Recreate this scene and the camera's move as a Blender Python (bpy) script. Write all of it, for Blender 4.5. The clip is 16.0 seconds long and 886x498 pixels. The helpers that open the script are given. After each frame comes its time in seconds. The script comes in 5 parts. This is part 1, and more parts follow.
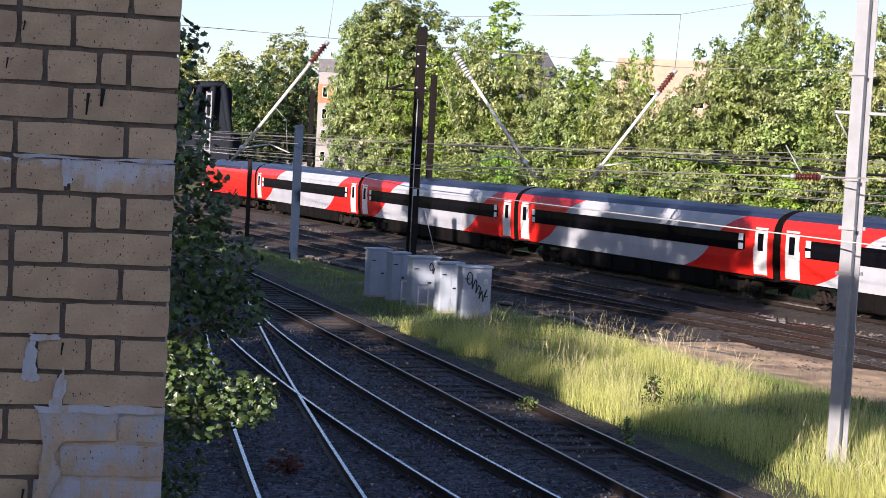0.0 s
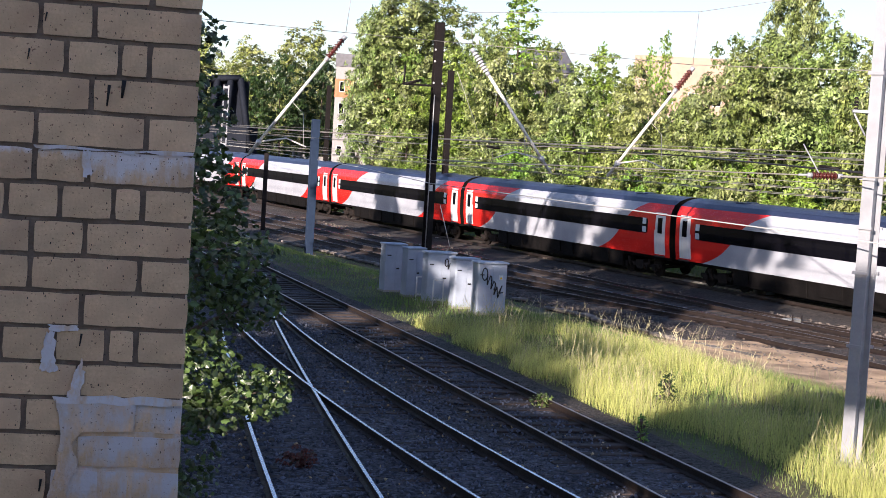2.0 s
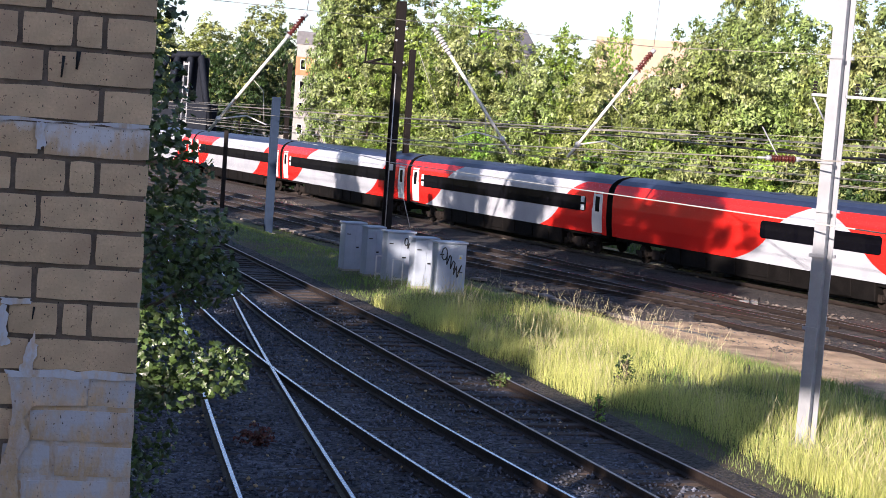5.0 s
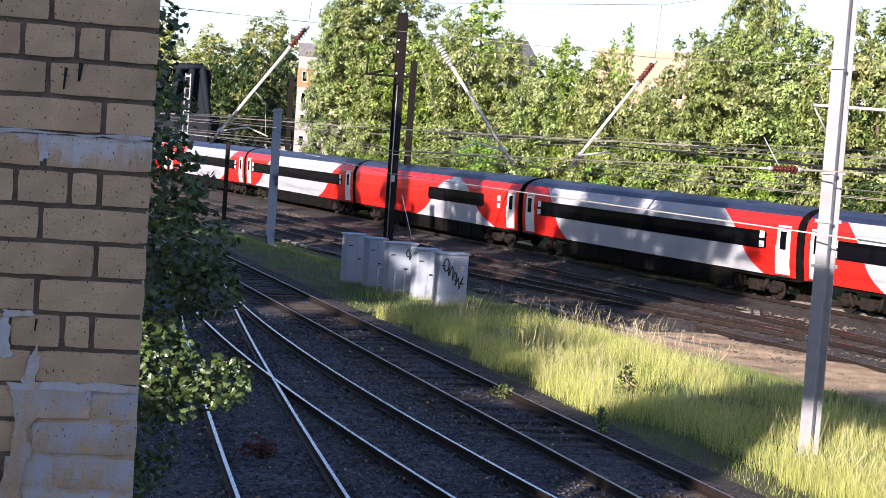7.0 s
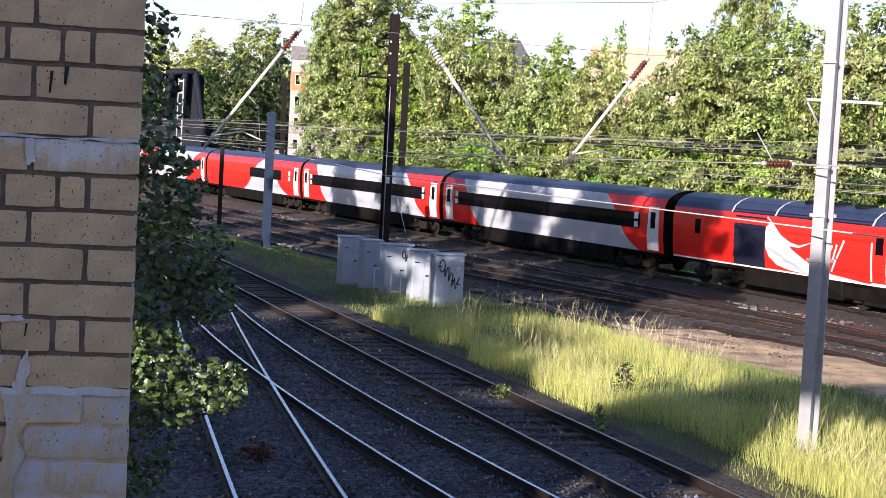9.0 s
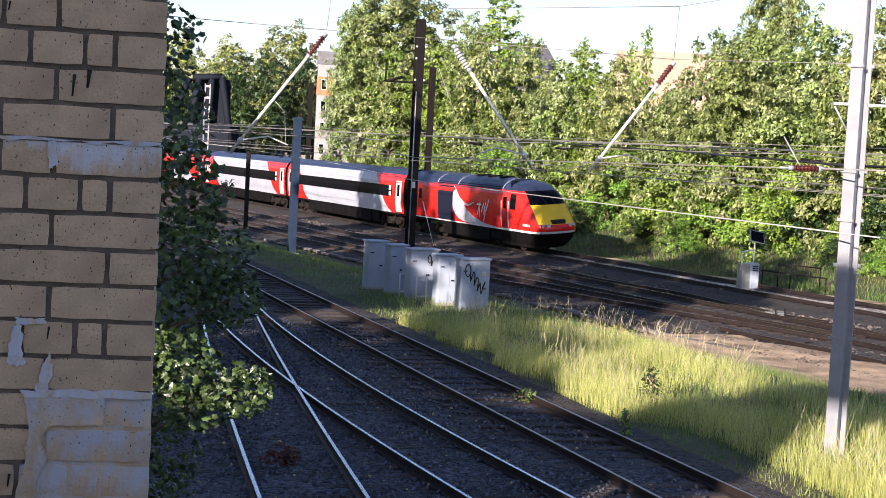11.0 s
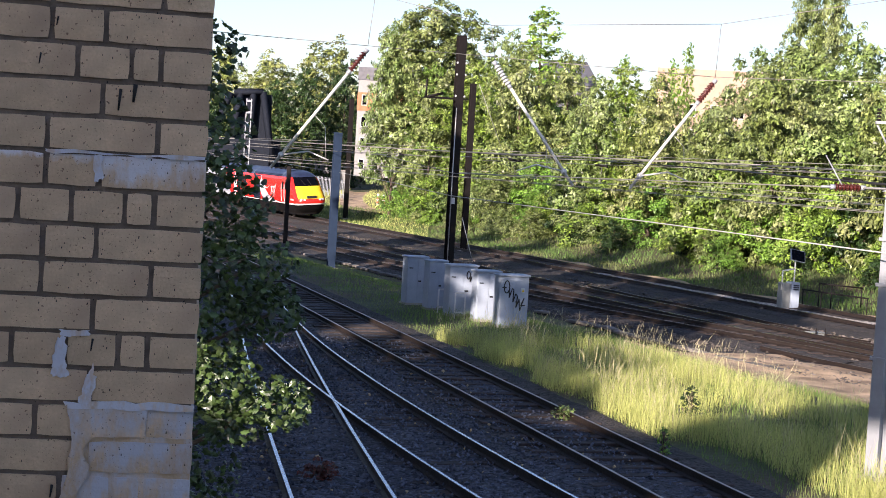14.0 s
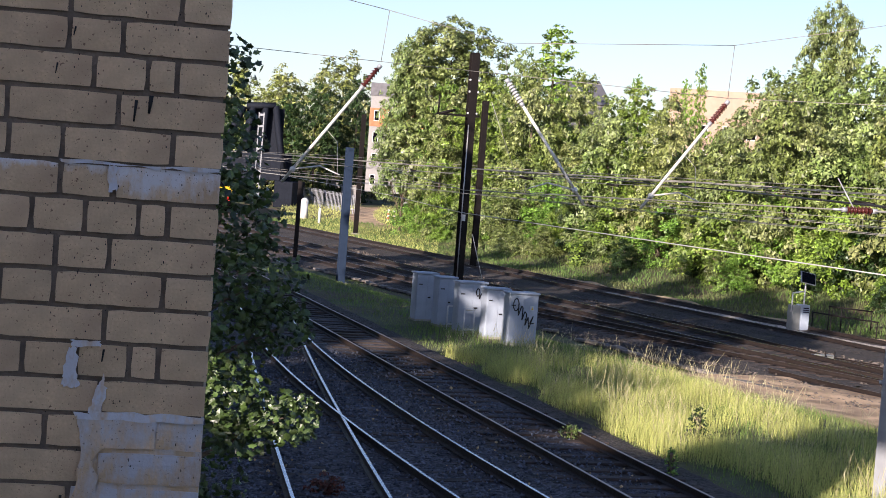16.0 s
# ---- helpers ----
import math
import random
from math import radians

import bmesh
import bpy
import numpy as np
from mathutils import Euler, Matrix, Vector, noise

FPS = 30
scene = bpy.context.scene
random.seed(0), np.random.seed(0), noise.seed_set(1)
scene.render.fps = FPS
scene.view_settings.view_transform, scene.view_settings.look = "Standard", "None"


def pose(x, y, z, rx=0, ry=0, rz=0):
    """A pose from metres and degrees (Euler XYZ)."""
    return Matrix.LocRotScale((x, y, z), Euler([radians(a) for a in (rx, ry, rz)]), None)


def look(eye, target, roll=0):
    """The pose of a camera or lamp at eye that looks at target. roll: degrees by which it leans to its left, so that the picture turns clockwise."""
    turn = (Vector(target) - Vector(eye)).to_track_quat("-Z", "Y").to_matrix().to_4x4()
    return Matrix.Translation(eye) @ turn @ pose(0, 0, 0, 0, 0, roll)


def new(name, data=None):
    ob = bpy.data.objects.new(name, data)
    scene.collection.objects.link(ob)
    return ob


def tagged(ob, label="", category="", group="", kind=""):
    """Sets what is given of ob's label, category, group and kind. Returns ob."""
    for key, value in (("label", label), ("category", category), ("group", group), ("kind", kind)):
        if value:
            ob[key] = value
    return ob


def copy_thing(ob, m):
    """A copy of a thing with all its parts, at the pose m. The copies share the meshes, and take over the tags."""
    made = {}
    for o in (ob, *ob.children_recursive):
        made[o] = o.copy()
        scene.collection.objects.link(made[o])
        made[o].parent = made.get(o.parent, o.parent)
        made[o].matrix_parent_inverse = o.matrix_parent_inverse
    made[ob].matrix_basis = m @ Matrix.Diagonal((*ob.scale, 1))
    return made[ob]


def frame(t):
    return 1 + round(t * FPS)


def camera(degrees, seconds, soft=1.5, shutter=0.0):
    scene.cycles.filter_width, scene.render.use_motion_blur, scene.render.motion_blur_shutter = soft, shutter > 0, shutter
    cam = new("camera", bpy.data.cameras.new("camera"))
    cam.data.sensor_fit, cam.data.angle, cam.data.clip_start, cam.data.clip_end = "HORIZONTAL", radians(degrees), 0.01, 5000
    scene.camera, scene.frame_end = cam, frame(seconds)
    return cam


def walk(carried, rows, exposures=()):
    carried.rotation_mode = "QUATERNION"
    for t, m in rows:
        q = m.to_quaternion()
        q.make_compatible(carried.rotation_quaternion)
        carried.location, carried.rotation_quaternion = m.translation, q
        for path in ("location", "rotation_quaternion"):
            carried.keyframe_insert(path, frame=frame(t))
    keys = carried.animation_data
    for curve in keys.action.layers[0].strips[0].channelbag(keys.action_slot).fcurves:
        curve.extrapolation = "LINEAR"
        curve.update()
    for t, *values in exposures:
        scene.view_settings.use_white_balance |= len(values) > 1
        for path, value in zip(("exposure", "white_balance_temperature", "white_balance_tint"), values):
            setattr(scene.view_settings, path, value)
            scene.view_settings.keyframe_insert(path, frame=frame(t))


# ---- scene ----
cam = camera(32.37, 16.0, soft=0.85)
PATH = [  # seconds, place of the hand-held camera, pitch, roll, yaw
    (0.0, -0.0010, 0.0028, 4.9502, -3.619, -3.025, 0.157),
    (0.5, -0.0063, 0.0062, 4.9513, -3.333, -3.335, 0.528),
    (1.0, -0.0082, 0.0026, 4.9513, -3.342, -3.511, 0.999),
    (1.5, -0.0069, 0.0006, 4.9503, -3.512, -3.584, 0.765),
    (2.0, -0.0082, 0.0039, 4.9482, -3.818, -3.559, 0.766),
    (2.5, -0.0085, 0.0029, 4.9487, -3.895, -3.572, 0.779),
    (3.0, -0.0115, 0.0094, 4.9476, -3.981, -3.567, 0.745),
    (3.5, -0.0068, 0.0112, 4.9456, -4.002, -3.761, -0.020),
    (4.0, -0.0032, 0.0111, 4.9432, -4.207, -3.977, -0.256),
    (4.5, -0.0004, 0.0105, 4.9409, -4.487, -4.197, -0.679),
    (7.0, -0.0032, 0.0174, 4.9392, -4.061, -4.047, -0.643),
    (7.5, 0.0002, 0.0160, 4.9387, -3.894, -3.653, -0.434),
    (8.0, 0.0046, 0.0157, 4.9363, -4.070, -3.275, -0.679),
    (10.5, 0.0173, 0.0342, 4.9295, -3.876, -2.981, -0.841),
    (11.0, 0.0193, 0.0315, 4.9291, -3.888, -3.047, 0.118),
    (11.5, 0.0196, 0.0315, 4.9292, -3.997, -3.255, 0.354),
    (12.0, 0.0156, 0.0276, 4.9298, -3.794, -3.310, 0.580),
    (12.5, 0.0164, 0.0279, 4.9287, -3.933, -3.270, 0.844),
    (13.0, 0.0147, 0.0303, 4.9288, -3.726, -3.306, 1.091),
    (13.5, 0.0147, 0.0291, 4.9281, -3.700, -3.328, 1.127),
    (14.0, 0.0137, 0.0246, 4.9296, -3.372, -3.474, 1.609),
    (14.5, 0.0124, 0.0240, 4.9292, -3.330, -3.787, 1.585),
    (15.0, 0.0085, 0.0286, 4.9288, -3.180, -4.073, 1.968),
    (15.5, 0.0084, 0.0335, 4.9276, -3.034, -4.131, 1.742),
    (16.0, 0.0064, 0.0313, 4.9278, -2.776, -4.381, 2.026),
]
EXPOSURES = [(0.0, 1.02), (1.5, 1.14), (3.0, 1.2), (7.5, 1.24), (11.0, 1.2), (13.5, 1.2), (15.0, 1.1), (16.0, 1.0)]
walk(cam, [(t, pose(x, y, z, 90 + p, r, w)) for t, x, y, z, p, r, w in PATH], EXPOSURES)

# ---- light ----
SUN_AZ, SUN_EL = radians(207), radians(15.5)  # azimuth from +y towards +x
world = bpy.data.worlds.new("sky")
scene.world = world
world.use_nodes = True
wn = world.node_tree
sky = wn.nodes.new("ShaderNodeTexSky")
sky.sky_type, sky.sun_disc = "NISHITA", False
sky.sun_elevation, sky.sun_rotation = SUN_EL, SUN_AZ
sky.air_density, sky.dust_density, sky.ozone_density = 1.0, 0.8, 1.5
wn.links.new(sky.outputs[0], wn.nodes["Background"].inputs[0])
wn.nodes["Background"].inputs[1].default_value = 0.086
sun = new("sun", bpy.data.lights.new("sun", "SUN"))
sun.data.energy, sun.data.angle, sun.data.color = 5.4, radians(0.6), (1.0, 0.87, 0.64)
to_sun = Vector((math.sin(SUN_AZ) * math.cos(SUN_EL), math.cos(SUN_AZ) * math.cos(SUN_EL), math.sin(SUN_EL)))
sun.matrix_world = look(tuple(to_sun * 60), (0, 0, 0))
scene.view_settings.use_white_balance = True
scene.view_settings.white_balance_temperature, scene.view_settings.white_balance_tint = 5850, 27


# ---- materials ----
def mat(name, base, rough=0.7, metal=0.0, var=0.25, scale=4.0, fine=40.0, bump=0.2, bump_scale=30.0, second=None, mask_scale=1.2, mask=(0.45, 0.62),
        translucent=0.0, island=0.0, obj_random=0.0, obj_hue=0.0, spec=0.5, bump_dist=0.01):
    m = bpy.data.materials.new(name)
    m.use_nodes = True
    n, l = m.node_tree.nodes, m.node_tree.links
    b = n["Principled BSDF"]
    b.inputs["Roughness"].default_value, b.inputs["Metallic"].default_value = rough, metal
    b.inputs["Specular IOR Level"].default_value = spec
    tc = n.new("ShaderNodeTexCoord")

    def noise_node(sc, detail=4.0):
        t = n.new("ShaderNodeTexNoise")
        t.inputs["Scale"].default_value, t.inputs["Detail"].default_value = sc, detail
        l.new(tc.outputs["Object"], t.inputs["Vector"])
        return t

    def mix(a, bb, f):
        x = n.new("ShaderNodeMix")
        x.data_type = "RGBA"
        for sock, v in ((x.inputs[6], a), (x.inputs[7], bb), (x.inputs[0], f)):
            if hasattr(v, "is_linked"):
                l.new(v, sock)
            elif isinstance(v, (int, float)):
                sock.default_value = v
            else:
                sock.default_value = (*v, 1)
        return x.outputs[2]

    def ramp(v, lo, hi):
        x = n.new("ShaderNodeMapRange")
        x.inputs[1].default_value, x.inputs[2].default_value = lo, hi
        l.new(v, x.inputs[0])
        return x.outputs[0]
    col = base
    dark = tuple(c * (1 - var) for c in base)
    light = tuple(min(1, c * (1 + var)) for c in base)
    col = mix(dark, light, ramp(noise_node(scale).outputs[0], 0.3, 0.7))
    if second:
        col = mix(col, second, ramp(noise_node(mask_scale, 6).outputs[0], *mask))
    grain = ramp(noise_node(fine, 2).outputs[0], 0.25, 0.75)
    col = mix(col, mix(tuple(c * (1 - var) for c in base), col, 0.5), grain)
    if island:
        g = n.new("ShaderNodeNewGeometry")
        h = n.new("ShaderNodeHueSaturation")
        l.new(col, h.inputs["Color"])
        l.new(ramp(g.outputs["Random Per Island"], -0.0, 1.0), h.inputs["Value"])
        mr = h.inputs["Value"].links[0].from_node
        mr.inputs[3].default_value, mr.inputs[4].default_value = 1 - island, 1 + island
        col = h.outputs[0]
    if obj_random:
        o = n.new("ShaderNodeObjectInfo")
        h = n.new("ShaderNodeHueSaturation")
        l.new(col, h.inputs["Color"])
        r = ramp(o.outputs["Random"], 0, 1)
        r.node.inputs[3].default_value, r.node.inputs[4].default_value = 1 - obj_random, 1 + obj_random
        l.new(r, h.inputs["Value"])
        if obj_hue:  # a second draw from the same number, so that hue and value vary apart
            fr = n.new("ShaderNodeMath")
            fr.operation = "FRACT"
            mu = n.new("ShaderNodeMath")
            mu.operation = "MULTIPLY"
            mu.inputs[1].default_value = 37.0
            l.new(o.outputs["Random"], mu.inputs[0])
            l.new(mu.outputs[0], fr.inputs[0])
            hr = ramp(fr.outputs[0], 0, 1)
            hr.node.inputs[3].default_value, hr.node.inputs[4].default_value = 0.5 - obj_hue, 0.5 + obj_hue
            l.new(hr, h.inputs["Hue"])
        col = h.outputs[0]
    l.new(col, b.inputs["Base Color"])
    rr = ramp(noise_node(fine * 0.5).outputs[0], 0.2, 0.8)
    rr.node.inputs[3].default_value, rr.node.inputs[4].default_value = max(0.03, rough - 0.12), min(1, rough + 0.12)
    l.new(rr, b.inputs["Roughness"])
    if bump:
        bp = n.new("ShaderNodeBump")
        bp.inputs["Strength"].default_value, bp.inputs["Distance"].default_value = bump, bump_dist
        l.new(noise_node(bump_scale, 5).outputs[0], bp.inputs["Height"])
        l.new(bp.outputs[0], b.inputs["Normal"])
    if translucent:
        tr = n.new("ShaderNodeBsdfTranslucent")
        l.new(col, tr.inputs[0])
        ms = n.new("ShaderNodeMixShader")
        ms.inputs[0].default_value = translucent
        l.new(b.outputs[0], ms.inputs[1])
        l.new(tr.outputs[0], ms.inputs[2])
        l.new(ms.outputs[0], n["Material Output"].inputs[0])
    return m


def ballast_mat(name, base, second):
    m = mat(name, base, 0.9, var=0.35, scale=0.6, fine=14, bump=0, second=second, mask_scale=0.35, mask=(0.42, 0.66))
    n, l = m.node_tree.nodes, m.node_tree.links
    b = n["Principled BSDF"]
    tc = n["Texture Coordinate"]
    v = n.new("ShaderNodeTexVoronoi")
    v.inputs["Scale"].default_value = 15
    l.new(tc.outputs["Object"], v.inputs["Vector"])
    hs = n.new("ShaderNodeHueSaturation")
    old = b.inputs["Base Color"].links[0].from_socket
    l.new(old, hs.inputs["Color"])
    sep = n.new("ShaderNodeSeparateColor")
    l.new(v.outputs["Color"], sep.inputs[0])
    mr = n.new("ShaderNodeMapRange")
    mr.inputs[3].default_value, mr.inputs[4].default_value = 0.25, 2.4
    l.new(sep.outputs[0], mr.inputs[0])
    l.new(mr.outputs[0], hs.inputs["Value"])
    l.new(hs.outputs[0], b.inputs["Base Color"])
    bp = n.new("ShaderNodeBump")
    bp.invert = True
    bp.inputs["Strength"].default_value, bp.inputs["Distance"].default_value = 1.0, 0.06
    l.new(v.outputs["Distance"], bp.inputs["Height"])
    l.new(bp.outputs[0], b.inputs["Normal"])
    return m


M_GROUND = mat("grassy_earth", (0.075, 0.085, 0.03), 0.95, var=0.45, scale=0.5, fine=9, bump=0.8, bump_scale=6, bump_dist=0.1, second=(0.11, 0.075, 0.045), mask_scale=0.22)
M_BALLAST = ballast_mat("grey_ballast", (0.05, 0.051, 0.063), (0.026, 0.024, 0.028))
M_BALLAST_BROWN = ballast_mat("brown_ballast", (0.032, 0.026, 0.023), (0.016, 0.0135, 0.013))
M_PALESTONE = ballast_mat("pale_ballast_stone", (0.36, 0.32, 0.28), (0.17, 0.145, 0.125))
M_EARTH = mat("bare_sandy_earth", (0.52, 0.37, 0.225), 0.95, var=0.35, scale=1.2, fine=20, bump=0.8, bump_scale=12, bump_dist=0.06, second=(0.2, 0.135, 0.08), mask_scale=0.7)
M_RAIL_RUST = mat("rusty_rail", (0.026, 0.018, 0.015), 0.6, 0.3, var=0.3, bump=0.2)
M_RAIL_TOP = mat("polished_rail_top", (0.36, 0.385, 0.45), 0.26, 1.0, var=0.1, bump=0)
M_RAIL_RUST_TOP = mat("dull_rail_top", (0.25, 0.19, 0.15), 0.4, 0.7, var=0.15, bump=0)
M_SLEEPER = mat("weathered_timber_sleeper", (0.045, 0.033, 0.028), 0.9, var=0.4, scale=3, fine=25, bump=0.5, bump_scale=18, obj_random=0.35)
M_CONC = mat("concrete_sleeper", (0.3, 0.28, 0.25), 0.9, var=0.2, obj_random=0.2)
M_RED = mat("red_coach_paint", (0.6, 0.019, 0.011), 0.22, var=0.06, bump=0, spec=0.5)
M_SILVER = mat("silver_coach_paint", (0.46, 0.48, 0.52), 0.2, var=0.06, bump=0)
M_ROOF = mat("dark_blue_coach_roof", (0.022, 0.03, 0.065), 0.38, var=0.25, bump=0.05)
M_WHITE = mat("white_door_paint", (0.6, 0.6, 0.59), 0.3, var=0.08, bump=0)
M_GLASS = mat("dark_coach_glass", (0.003, 0.003, 0.005), 0.1, var=0.1, bump=0, spec=0.1)
M_UNDER = mat("dirty_black_underframe", (0.006, 0.0052, 0.005), 0.8, spec=0.1, var=0.5, scale=1.5, fine=20, bump=0.3)
M_BOGIE = mat("brake_dust_brown_bogie", (0.018, 0.014, 0.012), 0.85, spec=0.15, var=0.4, bump=0.2)
M_YELLOW = mat("yellow_cab_front", (0.85, 0.55, 0.015), 0.3, var=0.05, bump=0)
M_NAVY = mat("navy_blue_panel", (0.008, 0.01, 0.024), 0.6, var=0.1, bump=0, spec=0.2)
M_BRICK = mat("buff_brick", (0.68, 0.505, 0.325), 0.92, second=(0.55, 0.395, 0.265), mask_scale=8, mask=(0.5, 0.72), var=0.2, scale=14, fine=160, bump=0.6, bump_scale=120, obj_random=0.1, bump_dist=0.003)
M_MORTAR = mat("grey_mortar", (0.2, 0.16, 0.13), 0.95, var=0.3, scale=20, fine=200, bump=0.6, bump_scale=150, bump_dist=0.004)
M_GALV = mat("galvanised_steel", (0.34, 0.355, 0.38), 0.5, 0.25, var=0.12, scale=3, fine=30, bump=0.05)
M_BROWNSTEEL = mat("dark_brown_painted_steel", (0.008, 0.0055, 0.005), 0.65, 0.0, var=0.3, bump=0.1, spec=0.25)
M_BLUEGREY = mat("blue_grey_painted_steel", (0.02, 0.034, 0.064), 0.65, 0.0, spec=0.15, var=0.15, bump=0.05)
M_CAB = mat("pale_grey_cabinet_paint", (0.35, 0.4, 0.475), 0.55, var=0.12, scale=2.5, fine=30, bump=0.08)
M_BLACK = mat("black_paint", (0.01, 0.01, 0.012), 0.6, var=0.2, bump=0)
M_WIRE = mat("dull_copper_wire", (0.22, 0.21, 0.19), 0.5, 0.3, var=0.1, bump=0)
M_WIRE_PALE = mat("pale_aluminium_cable", (0.45, 0.45, 0.43), 0.5, 0.4, var=0.1, bump=0)
M_RUSTY_INS = mat("red_brown_porcelain", (0.075, 0.018, 0.015), 0.25, var=0.2, bump=0)
M_GREY_INS = mat("grey_porcelain", (0.45, 0.45, 0.46), 0.3, var=0.1, bump=0)
M_BARK = mat("grey_brown_bark", (0.12, 0.09, 0.065), 0.9, var=0.4, scale=5, fine=30, bump=0.6, bump_scale=20, bump_dist=0.03)
M_LEAF = {
    "mid": mat("mid_green_leaves", (0.13, 0.182, 0.042), 0.48, var=0.3, scale=0.7, fine=6, bump=0, island=0.65, translucent=0.08, spec=0.65, second=(0.2, 0.24, 0.085), mask_scale=0.35, obj_random=0.18, obj_hue=0.013),
    "fresh": mat("fresh_green_leaves", (0.145, 0.255, 0.028), 0.48, var=0.3, scale=0.7, fine=6, bump=0, island=0.65, translucent=0.12, spec=0.5, second=(0.2, 0.29, 0.05), mask_scale=0.3, obj_random=0.2, obj_hue=0.02),
    "olive": mat("olive_green_leaves", (0.17, 0.225, 0.052), 0.5, var=0.3, scale=0.7, fine=6, bump=0, island=0.65, translucent=0.08, spec=0.6, second=(0.27, 0.3, 0.115), mask_scale=0.3, obj_random=0.2, obj_hue=0.018),
    "near": mat("sycamore_leaves", (0.06, 0.1, 0.025), 0.38, var=0.25, scale=5, fine=30, bump=0, island=0.7, translucent=0.2, spec=0.7),
    "russet": mat("russet_leaves", (0.12, 0.04, 0.03), 0.7, var=0.3, scale=5, fine=20, bump=0, island=0.4, translucent=0.2),
    # the sapling's own dark green; in bank shrubs and bridge trees, painted shade
    "dark": mat("dark_and_shade_green_leaves", (0.028, 0.062, 0.013), 0.5, var=0.3, scale=0.8, fine=6, bump=0, island=0.5, translucent=0.2, obj_random=0.2),
}
M_GRASS = mat("long_meadow_grass", (0.17, 0.27, 0.055), 0.65, var=0.3, scale=0.5, fine=4, bump=0, island=0.35, translucent=0.35, second=(0.27, 0.31, 0.1), mask_scale=0.35)
# the verge's shade is put into this green, deeper than the meadow grass
M_VERGE = mat("rough_shade_darkened_verge_grass", (0.1, 0.18, 0.035), 0.7, var=0.35, scale=0.4, fine=4, bump=0, island=0.4, translucent=0.25, second=(0.19, 0.2, 0.075), mask_scale=0.25)
M_SEED = mat("buff_seed_heads", (0.55, 0.5, 0.28), 0.75, var=0.25, scale=0.8, fine=5, bump=0, island=0.35, translucent=0.25)
M_STRAW = mat("straw_coloured_seed_grass", (0.54, 0.57, 0.175), 0.7, var=0.25, scale=0.6, fine=4, bump=0, island=0.3, translucent=0.35)


def fleck(m, scale, lo, dark):
    """Small dark pits and flecks strewn over a surface."""
    n, l = m.node_tree.nodes, m.node_tree.links
    b, tc = n["Principled BSDF"], n["Texture Coordinate"]
    ob = n.new("ShaderNodeObjectInfo")
    ad = n.new("ShaderNodeVectorMath")
    l.new(tc.outputs["Object"], ad.inputs[0])
    l.new(ob.outputs["Location"], ad.inputs[1])
    col = b.inputs["Base Color"].links[0].from_socket
    for sc, th in ((scale, lo), (scale * 2.6, lo + 0.015)):
        t = n.new("ShaderNodeTexNoise")
        t.inputs["Scale"].default_value, t.inputs["Detail"].default_value = sc, 1.5
        l.new(ad.outputs[0], t.inputs["Vector"])
        r = n.new("ShaderNodeMapRange")
        r.inputs[1].default_value, r.inputs[2].default_value = th, th + 0.05
        l.new(t.outputs[0], r.inputs[0])
        x = n.new("ShaderNodeMix")
        x.data_type = "RGBA"
        l.new(r.outputs[0], x.inputs[0])
        l.new(col, x.inputs[6])
        x.inputs[7].default_value = (*dark, 1)
        col = x.outputs[2]
    l.new(col, b.inputs["Base Color"])
    return m


def washed(m, pale, top, reach, scale):
    """A lime wash that has run down from the upper arris of a brick and dried in blotches."""
    n, l = m.node_tree.nodes, m.node_tree.links
    b, tc = n["Principled BSDF"], n["Texture Coordinate"]
    sep = n.new("ShaderNodeSeparateXYZ")
    l.new(tc.outputs["Object"], sep.inputs[0])
    g = n.new("ShaderNodeMapRange")
    g.inputs[1].default_value, g.inputs[2].default_value = top - reach, top
    g.inputs[3].default_value, g.inputs[4].default_value = -0.12, 0.2
    g.clamp = False
    l.new(sep.outputs[2], g.inputs[0])
    st = n.new("ShaderNodeMapping")
    st.inputs["Scale"].default_value = (1.0, 1.0, 0.45)
    l.new(tc.outputs["Object"], st.inputs["Vector"])
    t = n.new("ShaderNodeTexNoise")
    t.inputs["Scale"].default_value, t.inputs["Detail"].default_value, t.inputs["Roughness"].default_value = scale, 7, 0.65
    l.new(st.outputs[0], t.inputs["Vector"])
    ad = n.new("ShaderNodeMath")
    l.new(g.outputs[0], ad.inputs[0])
    l.new(t.outputs[0], ad.inputs[1])
    r = n.new("ShaderNodeMapRange")
    r.inputs[1].default_value, r.inputs[2].default_value, r.inputs[4].default_value = 0.46, 0.68, 0.9
    l.new(ad.outputs[0], r.inputs[0])
    x = n.new("ShaderNodeMix")
    x.data_type = "RGBA"
    l.new(r.outputs[0], x.inputs[0])
    l.new(b.inputs["Base Color"].links[0].from_socket, x.inputs[6])
    x.inputs[7].default_value = (*pale, 1)
    l.new(x.outputs[2], b.inputs["Base Color"])
    return m


def buff(name):
    return mat(name, (0.68, 0.505, 0.325), 0.92, second=(0.55, 0.395, 0.265), mask_scale=8, mask=(0.5, 0.72), var=0.2, scale=14, fine=160, bump=0.6, bump_scale=120, obj_random=0.1, bump_dist=0.003)


fleck(M_BRICK, 130, 0.685, (0.27, 0.18, 0.12))
M_BRICK_WASHED = fleck(washed(buff("lime_stained_brick"), (0.74, 0.75, 0.8), 0.065, 0.085, 26), 130, 0.685, (0.27, 0.19, 0.13))
M_BRICK_TOPWASH = fleck(washed(buff("brick_with_limed_edge"), (0.74, 0.75, 0.8), 0.067, 0.022, 30), 130, 0.685, (0.27, 0.18, 0.12))
M_RENDER = fleck(washed(buff("pale_cement_render"), (0.57, 0.61, 0.7), 520, 1000, 17), 120, 0.69, (0.3, 0.25, 0.22))
